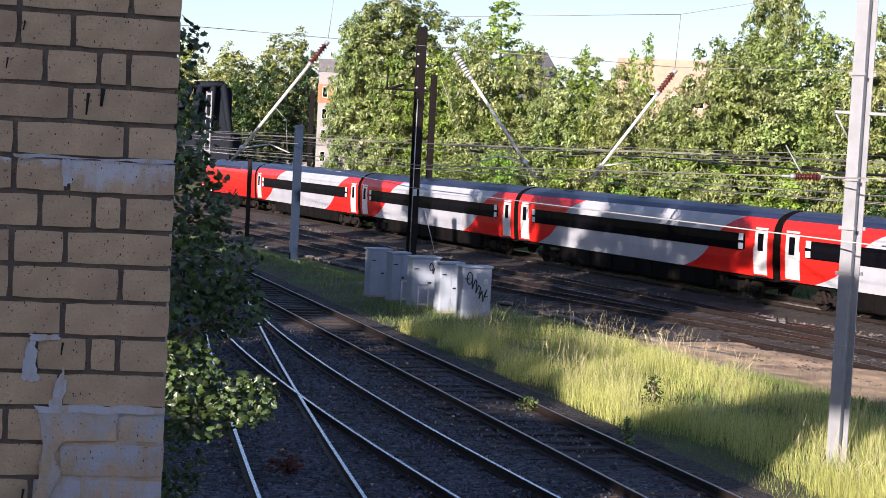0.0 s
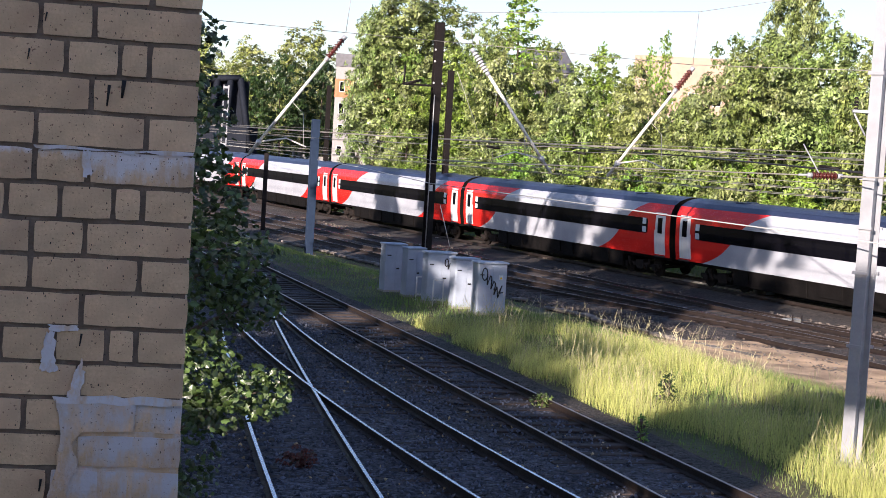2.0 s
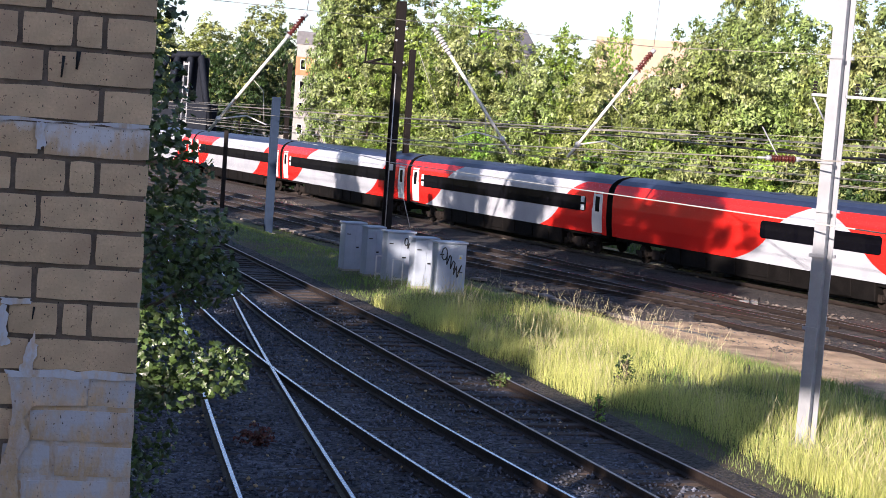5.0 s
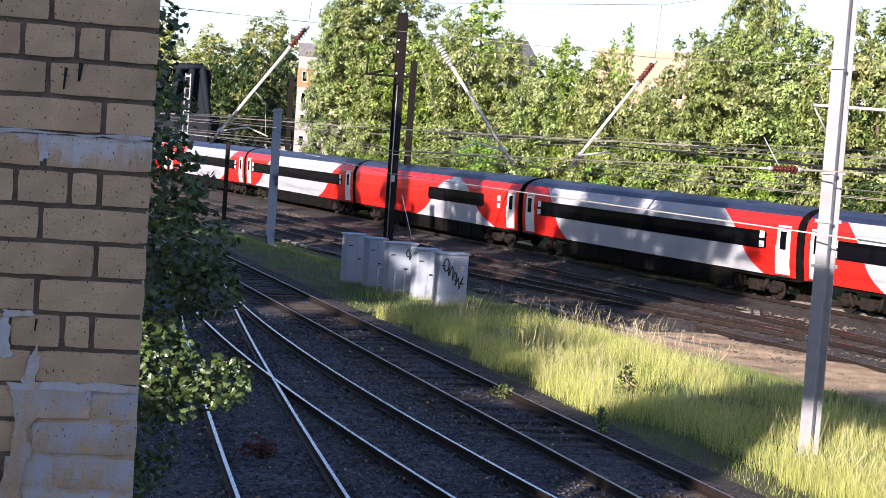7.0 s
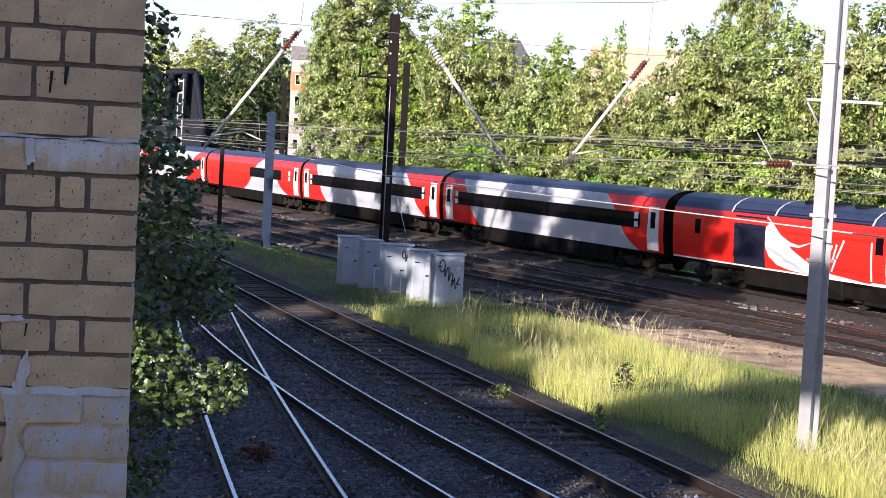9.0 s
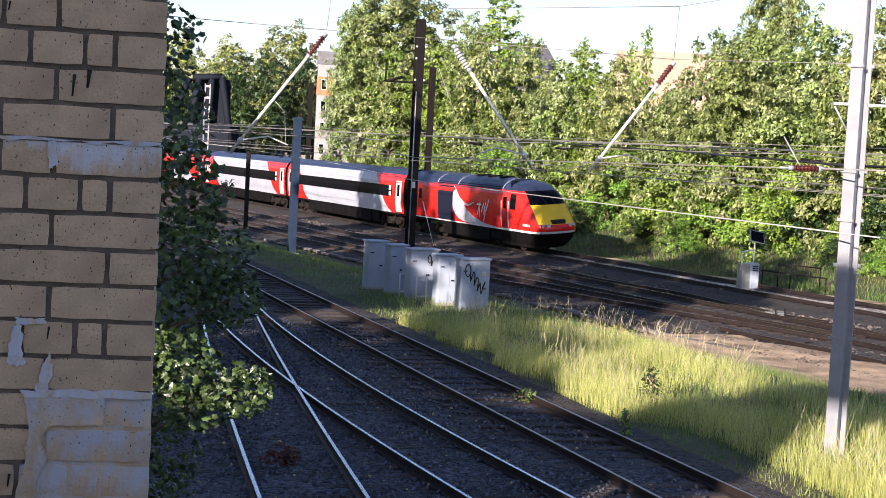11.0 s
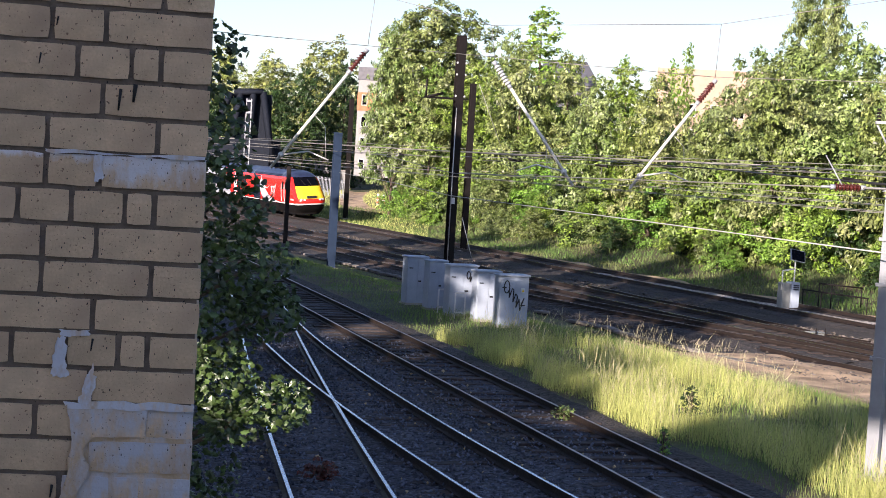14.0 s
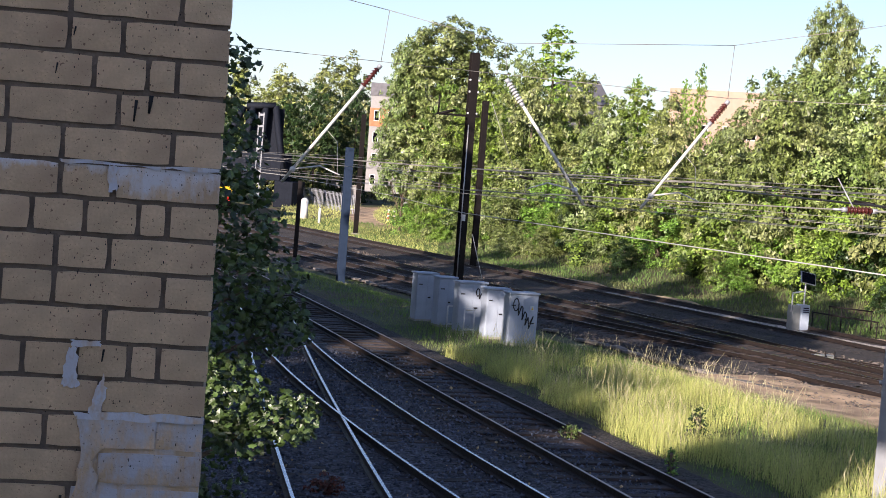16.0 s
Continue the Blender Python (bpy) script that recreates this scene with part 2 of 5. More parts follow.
M_LIME = washed(buff("white_lime_run"), (0.66, 0.7, 0.79), 150, 1000, 30)
M_BRICK_COATED = fleck(washed(buff("cement_washed_brick"), (0.54, 0.57, 0.65), 0.1, 0.16, 22), 120, 0.69, (0.3, 0.25, 0.22))


# ---- helpers for meshes ----
def part(name, bm, material, parent=None, label=""):
    me = bpy.data.meshes.new(name)
    bm.to_mesh(me)
    bm.free()
    for m in material if isinstance(material, (list, tuple)) else [material]:
        me.materials.append(m)
    ob = new(name, me)
    if parent:
        ob.parent = parent
    if label:
        ob["label"] = label
    return ob


def raw(name, verts, faces, material, parent=None, label="", mats=None, smooth=False):
    me = bpy.data.meshes.new(name)
    me.from_pydata([tuple(v) for v in verts], [], [tuple(f) for f in faces])
    for m in material if isinstance(material, (list, tuple)) else [material]:
        me.materials.append(m)
    if mats is not None:
        me.polygons.foreach_set("material_index", mats)
    if smooth:
        me.polygons.foreach_set("use_smooth", [True] * len(me.polygons))
    me.update()
    ob = new(name, me)
    if parent:
        ob.parent = parent
    if label:
        ob["label"] = label
    return ob


def box(bm, lo, hi, m=None, bevel=0.0, mi=0):
    lo, hi = Vector(lo), Vector(hi)
    c, d = (lo + hi) / 2, hi - lo
    r = bmesh.ops.create_cube(bm, size=1, matrix=(m or Matrix()) @ Matrix.Translation(c) @ Matrix.Diagonal((*d, 1)))
    vs = r["verts"]
    if mi:
        for f in {f for v in vs for f in v.link_faces}:
            f.material_index = mi
    if bevel:
        bmesh.ops.bevel(bm, geom=list({e for v in vs for e in v.link_edges}), offset=bevel, segments=1, affect="EDGES")
    return vs


def tube(bm, a, b, r1, r2=None, seg=8, mi=0):
    a, b = Vector(a), Vector(b)
    d = b - a
    m = Matrix.Translation((a + b) / 2) @ d.to_track_quat("Z", "Y").to_matrix().to_4x4()
    r = bmesh.ops.create_cone(bm, cap_ends=True, segments=seg, radius1=r1, radius2=r1 if r2 is None else r2, depth=d.length, matrix=m)
    for f in {f for v in r["verts"] for f in v.link_faces}:
        f.material_index = mi
        f.smooth = len(f.verts) == 4
    return r["verts"]


def empty(name, m=None, **tags):
    ob = new(name)
    if m is not None:
        ob.matrix_world = m
    return tagged(ob, **tags)


# ---- ground and tracks ----
MAIN_Z = -0.75  # top of the main lines' inner rails; the sidings' rails lie at 0


def line_x(y):
    """The near side of the train on the far main line."""
    return 1.628e-4 * (y - 80) ** 2 - 0.48256 * (y - 80) + 7.1575


def line_at(y, off):
    """A point beside that line, off metres to its right, and the heading there (radians from +y to the left)."""
    s = 2 * 1.628e-4 * (y - 80) - 0.48256
    k = 1 / math.hypot(1, s)
    return line_x(y) + off * k, y - off * s * k, math.atan(-s)


def poly(c):
    return lambda y: sum(k * (y - 32) ** i for i, k in enumerate(c))


def smooth_step(a, b, v):
    v = min(1, max(0, (v - a) / (b - a)))
    return v * v * (3 - 2 * v)


def perp_off(x, y):
    """Signed distance of a place from the train's near side (right is positive)."""
    s = 2 * 1.628e-4 * (y - 80) - 0.48256
    return (x - line_x(y)) / math.hypot(1, s)


def ground_z(x, y):
    o = perp_off(x, min(max(y, -20), 220))
    z = -0.24 + (MAIN_Z - 0.1) * smooth_step(-19, -12.5, o)
    z += 3.0 * smooth_step(7.5, 22, o) * (1 - 0.7 * smooth_step(120, 165, y)) + 0.06 * noise.noise((x * 0.3, y * 0.3, 0))
    z += 5.0 * smooth_step(190, 420, y)
    return z


def make_ground():
    xs = np.concatenate([np.linspace(-900, -70, 18), np.linspace(-60, 75, 136), np.linspace(85, 900, 18)])
    ys = np.concatenate([np.linspace(-600, -25, 12), np.linspace(-20, 190, 211), np.linspace(200, 2400, 24)])
    v = [(x, y, ground_z(x, y)) for y in ys for x in xs]
    w = len(xs)
    f = [(j * w + i, j * w + i + 1, (j + 1) * w + i + 1, (j + 1) * w + i) for j in range(len(ys) - 1) for i in range(w - 1)]
    return tagged(raw("ground", v, f, M_GROUND, smooth=True), "uneven grassy railway ground with patches of earth", "ground", kind="structure")


make_ground()

RAIL_PROFILE = [(-0.07, -0.155), (0.07, -0.155), (0.07, -0.14), (0.012, -0.115), (0.012, -0.04), (0.035, -0.03), (0.035, -0.006), (0.028, 0.0), (-0.028, 0.0), (-0.035, -0.006), (-0.035, -0.03), (-0.012, -0.04), (-0.012, -0.115), (-0.07, -0.14)]


def sweep(name, pts, profile, material, parent=None, top_faces=(), closed=True, label="", smooth=False):
    """A profile (across, up) drawn along points."""
    n = len(profile)
    v, f, mi = [], [], []
    for i, p in enumerate(pts):
        a, b = Vector(pts[max(i - 1, 0)]), Vector(pts[min(i + 1, len(pts) - 1)])
        d = b - a
        d.z = 0
        d.normalize()
        r = Vector((d.y, -d.x, 0))
        v += [Vector(p) + r * q[0] + Vector((0, 0, q[1])) for q in profile]
    for i in range(len(pts) - 1):
        for k in range(n if closed else n - 1):
            a, b = i * n + k, i * n + (k + 1) % n
            f.append((a, b, b + n, a + n))
            mi.append(1 if k in top_faces else 0)
    return raw(name, v, f, material, parent, label, mi, smooth)


def track(label, centre, y0, y1, z, cant, shine, sleeper_mat, bed_mat, step=0.7, bed=True, sink=0.0):
    """centre(y) gives x, y, heading. cant raises the right-hand rail."""
    th = empty("railway_track")
    tagged(th, label, "railway track", kind="structure")
    ys = np.arange(y0, y1 + 0.1, 1.5)
    rows = [centre(y) for y in ys]
    for side, lift in ((-1, 0.0), (1, cant)):
        pts = [(x + side * 0.7525 * math.cos(h), y + side * 0.7525 * math.sin(h), z + lift) for x, y, h in rows]
        rail = sweep("rail", pts, RAIL_PROFILE, [M_RAIL_RUST, shine], th, top_faces=(7,))
    if bed:
        prof = [(-2.3, -0.34), (-1.75, -0.19), (-1.2, -0.17), (-0.7, -0.2), (0, -0.19 + cant / 2), (0.7, -0.2 + cant), (1.2, -0.17 + cant), (1.75, -0.19 + cant * 0.7), (2.3, -0.34)]
        v, f = [], []
        sub = np.linspace(y0, y1, int((y1 - y0) / 0.6))
        for y in sub:
            x, yy, h = centre(y)
            for o, dz in prof:
                v.append((x + o * math.cos(h), yy + o * math.sin(h), z + dz + 0.035 * noise.noise((x * 2 + o * 3, yy * 2, 3))))
        w = len(prof)
        f = [(j * w + i, j * w + i + 1, (j + 1) * w + i + 1, (j + 1) * w + i) for j in range(len(sub) - 1) for i in range(w - 1)]
        raw("ballast_bed", v, f, bed_mat, th, smooth=True)
    bm = bmesh.new()
    box(bm, (-1.27, -0.125, -0.1), (1.27, 0.125, 0.06), bevel=0.015)
    me = bpy.data.meshes.new("sleeper")
    bm.to_mesh(me)
    bm.free()
    me.materials.append(sleeper_mat)
    rnd = random.Random(int(y0 * 7 + z * 100) + 5)
    y = y0
    while y < y1:
        x, yy, h = centre(y)
        ob = new("sleeper", me)
        ob.parent = th
        ob.matrix_basis = pose(x, yy, z - 0.205 - sink + cant / 2 + rnd.uniform(-0.015, 0.01), 0, -math.degrees(math.atan2(cant, 1.5)), math.degrees(h) + rnd.uniform(-1.2, 1.2))
        y += step * math.cos(h)
    return th


def from_poly(c, shift):
    g = poly(c)

    def at(y):
        s = (g(y + 0.05) - g(y - 0.05)) / 0.1
        k = 1 / math.hypot(1, s)
        return g(y) + shift * k, y - shift * s * k, math.atan(-s)
    return at


track("disused siding track with rusty rails and dark timber sleepers", from_poly((-0.012, -0.338), 0.7525), 6, 74, 0.0, 0.0, M_RAIL_RUST_TOP, M_SLEEPER, M_BALLAST_BROWN)
track("curving siding track with polished rails on dark ballast", from_poly((-1.725, -0.331, 0.00355), -0.7525), 6, 58, 0.004, 0.0, M_RAIL_TOP, M_SLEEPER, M_BALLAST, sink=0.03)
track("turnout track with polished rails on grey ballast", from_poly((-3.07, -0.1975, 0.0007), -0.7525), 6, 42, 0.0, 0.0, M_RAIL_TOP, M_SLEEPER, M_BALLAST, sink=0.03)
track("far main line with canted rails on brown ballast", lambda y: line_at(y, 1.3), 22, 175, MAIN_Z, 0.13, M_RAIL_TOP, M_SLEEPER, M_BALLAST_BROWN, sink=0.03)
track("near main line with canted rails on brown ballast", lambda y: line_at(y, -6.35), 22, 175, MAIN_Z, 0.1, M_RAIL_TOP, M_SLEEPER, M_BALLAST_BROWN, sink=0.03)
track("loop line with dull rails beside the main lines", lambda y: line_at(y, -9.9 + 3.3 * max(0.0, min(1.0, (82 - y) / 28)) ** 2), 54, 175, MAIN_Z, 0.0, M_RAIL_RUST_TOP, M_SLEEPER, M_BALLAST_BROWN)


def ballast_sheet(name, label, a, b, y0, y1, material, lift, ny, nx):
    """A spread of stone from edge a(y) to edge b(y), following the ground."""
    v = []
    for y in np.linspace(y0, y1, ny):
        for u in np.linspace(0, 1, nx):
            (xa, ya), (xb, yb) = a(y), b(y)
            x, yy = xa + (xb - xa) * u, ya + (yb - ya) * u
            edge = -0.12 if u in (0, 1) else 0
            v.append((x, yy, ground_z(x, yy) + lift + edge + 0.05 * noise.noise((x * 0.8, yy * 0.8, 1))))
    f = [(j * nx + i, j * nx + i + 1, (j + 1) * nx + i + 1, (j + 1) * nx + i) for j in range(ny - 1) for i in range(nx - 1)]
    return tagged(raw(name, v, f, material, smooth=True), label, "ballast", kind="structure")


ballast_sheet("ballast_main", "dirty brown ballast between the main lines", lambda y: line_at(y, -12.6)[:2], lambda y: line_at(y, 4.0)[:2], 24, 175, M_BALLAST_BROWN, 0.09, 150, 22)
ballast_sheet("ballast_siding", "grey ballast round the siding tracks", lambda y: (-8.5 - 0.25 * (y - 10), y), lambda y: (1.49 - 0.338 * (y - 32) + 0.75, y), 8, 72, M_BALLAST, 0.06, 90, 20)
ballast_sheet("bare_earth", "bare sandy brown earth beside the near main line", lambda y: line_at(y, -15.5 + 1.2 * math.sin(y))[:2], lambda y: line_at(y, -9.0 + 0.5 * math.sin(y * 1.7))[:2], 30, 56, M_EARTH, 0.14, 60, 14)
ballast_sheet("earth_bank", "bare sandy strip beyond the far rail", lambda y: line_at(y, 3.4 + 0.3 * math.sin(y))[:2], lambda y: line_at(y, 5.2 + 0.7 * math.sin(y * 0.7))[:2], 64, 100, M_EARTH, 0.14, 60, 10)
ballast_sheet("pale_ballast", "pale ballast between the far line's rails", lambda y: line_at(y, 0.75)[:2], lambda y: line_at(y, 1.95)[:2], 40, 84, M_PALESTONE, 0.27, 90, 5)


# ---- near brick wall ----
WALL_Y, WALL_X = 3.24, -0.575
COURSE, BRICK_L = 0.0755, 0.215


def brick_wall():
    wall = empty("wall_near", pose(WALL_X, WALL_Y, 0, 0, 0, 10.5))
    tagged(wall, "weathered buff brick pillar with grey mortar and pale cement patches", "wall", kind="structure")
    bm = bmesh.new()
    box(bm, (-1.15, 0.008, -0.3), (-0.006, 0.6, 9.0))
    part("mortar_core", bm, M_MORTAR, wall)
    cache = {}

    def brick_mesh(w, coated, kind):
        k = round(w, 4), coated.name, kind
        if k not in cache:
            rj = random.Random(int(w * 1e4) + kind * 7 + (100 if coated is not M_BRICK else 0))
            bm = bmesh.new()  # worn face: a jittered grid, its rim drawn back
            nx, nz, h = max(3, round(w / 0.03)), 3, 0.065
            g = []
            for j in range(nz + 1):
                row = []
                for i in range(nx + 1):
                    rim = i in (0, nx) or j in (0, nz)
                    corner = i in (0, nx) and j in (0, nz)
                    e = 0.0012 if corner else 0.0
                    x = w * i / nx + (rj.uniform(-0.0011, 0.0011) if rim else 0) + (e if i == 0 else -e if i == nx else 0)
                    z = h * j / nz + (rj.uniform(-0.0011, 0.0011) if rim else 0) + (e if j == 0 else -e if j == nz else 0)
                    row.append(bm.verts.new((x, rj.uniform(0.0006, 0.0028) if rim else rj.uniform(-0.0006, 0.0006), z)))
                g.append(row)
            for j in range(nz):
                for i in range(nx):
                    bm.faces.new((g[j][i], g[j][i + 1], g[j + 1][i + 1], g[j + 1][i]))
            rim = [g[0][i] for i in range(nx + 1)] + [g[j][nx] for j in range(1, nz + 1)] + [g[nz][i] for i in range(nx - 1, -1, -1)] + [g[j][0] for j in range(nz - 1, 0, -1)]
            back = [bm.verts.new((v.co.x, 0.1, v.co.z)) for v in rim]
            for i in range(len(rim)):
                j = (i + 1) % len(rim)
                bm.faces.new((rim[i], back[i], back[j], rim[j]))
            me = bpy.data.meshes.new("brick")
            bm.to_mesh(me)
            bm.free()
            me.materials.append(coated)
            cache[k] = me
        return cache[k]
    rnd = random.Random(3)
    half, closer = 0.0985, 0.05
    for i in range(-16, 8):
        z = WALL_Z0 + i * COURSE
        k = i % 4
        seq = {0: [BRICK_L], 3: [half, closer, half], 2: [BRICK_L], 1: [half, BRICK_L]}[k]
        x = 0.0
        n = 0
        while x > -0.95:
            w = seq[n] if n < len(seq) else (BRICK_L if rnd.random() < 0.75 else half)
            n += 1
            face = M_BRICK
            if i <= -11 and x - w > -0.29:
                face = M_BRICK_COATED
            elif i == -4 and x > -0.5:
                face = M_BRICK_WASHED if n == 1 else M_BRICK_TOPWASH
            ob = new("brick", brick_mesh(w, face, rnd.randrange(4)))
            ob.parent = wall
            ob.matrix_basis = pose(x - w, rnd.uniform(-0.0015, 0.0015), z + 0.005, 0, 0, rnd.uniform(-0.25, 0.25))
            x -= w + 0.011
    return wall


WALL_Z0 = 5.1255
brick_wall()


def cement_patch():
    """Pale cement smeared over the lower bricks and along one course, with two runs below a weep hole."""
    th = empty("cement_render", pose(WALL_X, WALL_Y - 0.003, 0, 0, 0, 10.5))
    tagged(th, "pale grey cement smeared over the brick pillar", "cement render", kind="structure")
    rnd = random.Random(8)

    def blob(pts, proud=0.0018, material=M_LIME):
        bm = bmesh.new()
        out = []
        for i, a in enumerate(pts):
            b = pts[(i + 1) % len(pts)]
            for k in range(6):
                u = k / 6
                j = 0.004 if 0 < k else 0.002
                out.append((a[0] + (b[0] - a[0]) * u + rnd.uniform(-j, j), a[1] + (b[1] - a[1]) * u + rnd.uniform(-j, j)))
        f = bm.faces.new([bm.verts.new((min(x, 0.001), 0, z)) for x, z in out])
        r = bmesh.ops.extrude_face_region(bm, geom=[f])
        bmesh.ops.translate(bm, vec=(0, -proud, 0), verts=[g for g in r["geom"] if isinstance(g, bmesh.types.BMVert)])
        bmesh.ops.recalc_face_normals(bm, faces=bm.faces)
        bmesh.ops.triangulate(bm, faces=bm.faces)
        part("cement_smear", bm, material, th)
    z0 = WALL_Z0
    k = COURSE
    blob([(0.0, z0 - 2.97 * k), (0.0, z0 - 3.04 * k), (-0.2, z0 - 3.06 * k), (-0.33, z0 - 3.05 * k), (-0.33, z0 - 2.99 * k)], 0.002)
    blob([(-0.211, z0 - 3.05 * k), (-0.213, z0 - 3.75 * k), (-0.228, z0 - 3.8 * k), (-0.231, z0 - 3.05 * k)], 0.001)
    blob([(0.0, z0 - 9.95 * k), (0.0, z0 - 10.12 * k), (-0.26, z0 - 10.15 * k), (-0.27, z0 - 9.98 * k), (-0.18, z0 - 9.93 * k)], 0.0025)
    blob([(-0.1, z0 - 10.1 * k), (-0.1, z0 - 10.93 * k), (-0.235, z0 - 10.93 * k), (-0.245, z0 - 10.1 * k)], 0.001, M_RENDER)
    blob([(-0.215, z0 - 10.1 * k), (-0.2, z0 - 10.8 * k), (-0.23, z0 - 11.3 * k), (-0.21, z0 - 11.8 * k), (-0.235, z0 - 12.6 * k), (-0.23, z0 - 14.0 * k), (-0.29, z0 - 14.0 * k), (-0.262, z0 - 12.2 * k), (-0.25, z0 - 11.0 * k), (-0.262, z0 - 10.1 * k)], 0.0014, M_RENDER)
    blob([(-0.215, z0 - 9.98 * k), (-0.206, z0 - 9.3 * k), (-0.215, z0 - 8.85 * k), (-0.226, z0 - 9.2 * k), (-0.24, z0 - 9.98 * k)])
    blob([(-0.262, z0 - 9.25 * k), (-0.268, z0 - 8.9 * k), (-0.272, z0 - 8.15 * k), (-0.288, z0 - 8.15 * k), (-0.3, z0 - 9.0 * k), (-0.296, z0 - 9.3 * k)])
    blob([(-0.225, z0 - 8.1 * k), (-0.225, z0 - 7.97 * k), (-0.285, z0 - 7.96 * k), (-0.285, z0 - 8.1 * k)])
    bm = bmesh.new()
    box(bm, (-0.24, 0.006, z0 - 16 * k), (-0.001, 0.02, z0 - 10.1 * k))
    part("cement_bed", bm, M_RENDER, th)
    bm = bmesh.new()  # dark bitumen runs and pits in the bricks
    for x, z, h, r in ((-0.187, -1.5, 0.6, 0.0035), (-0.157, -1.3, 0.5, 0.005), (-0.32, 0.55, 0.25, 0.002), (-0.352, -0.5, 0.3, 0.002), (-0.22, -8.35, 0.35, 0.0025), (-0.29, -12.5, 0.35, 0.003)):
        tube(bm, (x, 0.002, z0 + (z - h / 2) * k), (x + 0.003, 0.002, z0 + (z + h / 2) * k), r * 0.5, r, seg=6)
    rp = random.Random(5)
    for _ in range(650):
        x, z, r = -0.36 * rp.random(), z0 + k * rp.uniform(-12, 2), rp.uniform(0.0004, 0.0013)
        if (z - z0) / k % 1 < 0.18:
            continue
        tube(bm, (x, 0.0015, z - r), (x, 0.0015, z + r * rp.uniform(1, 3)), r, r * 0.6, seg=5)
    pits = part("pit_mark", bm, M_BLACK, th, "small dark pits and runs in the brick faces")
    tagged(pits, kind="stuff")


cement_patch()


# ---- added behind the camera: an unseen wall notched to shape shade; the deck underfoot ----
SUN_U = Vector((math.sin(SUN_AZ + math.pi), math.cos(SUN_AZ + math.pi), 0))
SUN_L = Vector((SUN_U.y, -SUN_U.x, 0))


def shade_place(s, l):
    """A place s metres down the sunlight from the camera and l metres to its side."""
    return SUN_U * s + SUN_L * l


def make_shade_wall():
    bm = bmesh.new()
    m = Matrix.Translation(shade_place(-8, 0)) @ Matrix(((SUN_L.x, SUN_U.x, 0, 0), (SUN_L.y, SUN_U.y, 0, 0), (0, 0, 1, 0), (0, 0, 0, 1)))
    # heights, slots and slabs are invented to place lit and shaded patches
    for l0, l1, z0, z1, deep in ((-85, -10.2, -0.3, 9.75, 7), (-10.2, -8.1, -0.3, 9.9, 7), (-8.1, -6.5, -0.3, 7.7, 7), (-8.098, -7.2, 8.3, 9.9, 0.25), (-7.198, -6.5, 8.3, 10.5, 0.25), (-6.5, -2.6, -0.3, 7.3, 7), (-2.6, 10, -0.3, 11.2, 7), (-7.198, -2.6, 10.502, 13.0, 0.25)):
        box(bm, (l0, -deep, z0), (l1 - 0.002, 0, z1), m)
    shade_wedge = [bm.verts.new(m @ Vector(q)) for q in ((-10.2, 0, 9.902), (-7.202, 0, 9.902), (-7.202, 0, 13.0), (-10.2, -0.25, 9.902), (-7.202, -0.25, 9.902), (-7.202, -0.25, 13.0))]
    for q in ((0, 1, 2), (5, 4, 3), (0, 2, 5, 3), (1, 4, 5, 2), (0, 3, 4, 1)):
        bm.faces.new([shade_wedge[k] for k in q])
    tagged(part("wall_behind", bm, M_BRICK), "unseen buff brick wall added behind the viewpoint to shape the shade", "building", kind="structure")
    bm = bmesh.new()
    box(bm, (-3.0, -2.2, 3.05), (3.0, 1.6, 3.33), bevel=0.01)
    box(bm, (-3.0, 1.3, 3.332), (3.0, 1.6, 3.6), bevel=0.01)
    for x in (-2.6, 2.6):
        box(bm, (x - 0.2, -0.4, -0.3), (x + 0.2, 0.4, 3.048))
    tagged(part("floor", bm, M_CONC), "concrete footbridge deck on piers", "floor", kind="structure")


make_shade_wall()


# ---- the train ----
COACH, PITCH = 22.9, 23.3
RIDE = 0.2  # the bodies ride this much above the plane of their drawings
SPEED, S_FRONT = 16.2, 53.05  # metres a second; place of the first coupling at 0 s


def livery(name, slant_l, slant_r):
    """Red ends and a silver middle, parted by slanting curves; slant gives the metres by which the silver leans at either end."""
    m = mat(name, (0.37, 0.39, 0.43), 0.22, var=0.12, scale=0.8, bump=0)
    n, l = m.node_tree.nodes, m.node_tree.links
    b = n["Principled BSDF"]
    tc = n["Texture Coordinate"]
    sep = n.new("ShaderNodeSeparateXYZ")
    l.new(tc.outputs["Object"], sep.inputs[0])

    def op(kind, a, c=None):
        x = n.new("ShaderNodeMath")
        x.operation = kind
        for s, v in zip(x.inputs, (a, c)):
            if v is None:
                continue
            if isinstance(v, (int, float)):
                s.default_value = v
            else:
                l.new(v, s)
        return x.outputs[0]
    zz = op("DIVIDE", op("SUBTRACT", sep.outputs[2], 0.9), 2.6)
    u = op("SUBTRACT", op("MULTIPLY", zz, 2.0), 1.0)
    cube = op("MULTIPLY", op("MULTIPLY", u, u), u)
    curve = op("ADD", op("ADD", op("MULTIPLY", u, 0.26), op("MULTIPLY", cube, 0.24)), 0.5)

    def edge(at, lean):
        return op("ADD", op("MULTIPLY", curve, lean), at)
    left = op("GREATER_THAN", sep.outputs[0], edge(*slant_l))
    right = op("LESS_THAN", sep.outputs[0], edge(*slant_r))
    inside = op("MULTIPLY", left, right)
    mx = n.new("ShaderNodeMix")
    mx.data_type = "RGBA"
    l.new(inside, mx.inputs[0])
    mx.inputs[6].default_value = (0.6, 0.019, 0.011, 1)
    l.new(b.inputs["Base Color"].links[0].from_socket, mx.inputs[7])
    l.new(mx.outputs[2], b.inputs["Base Color"])
    return m


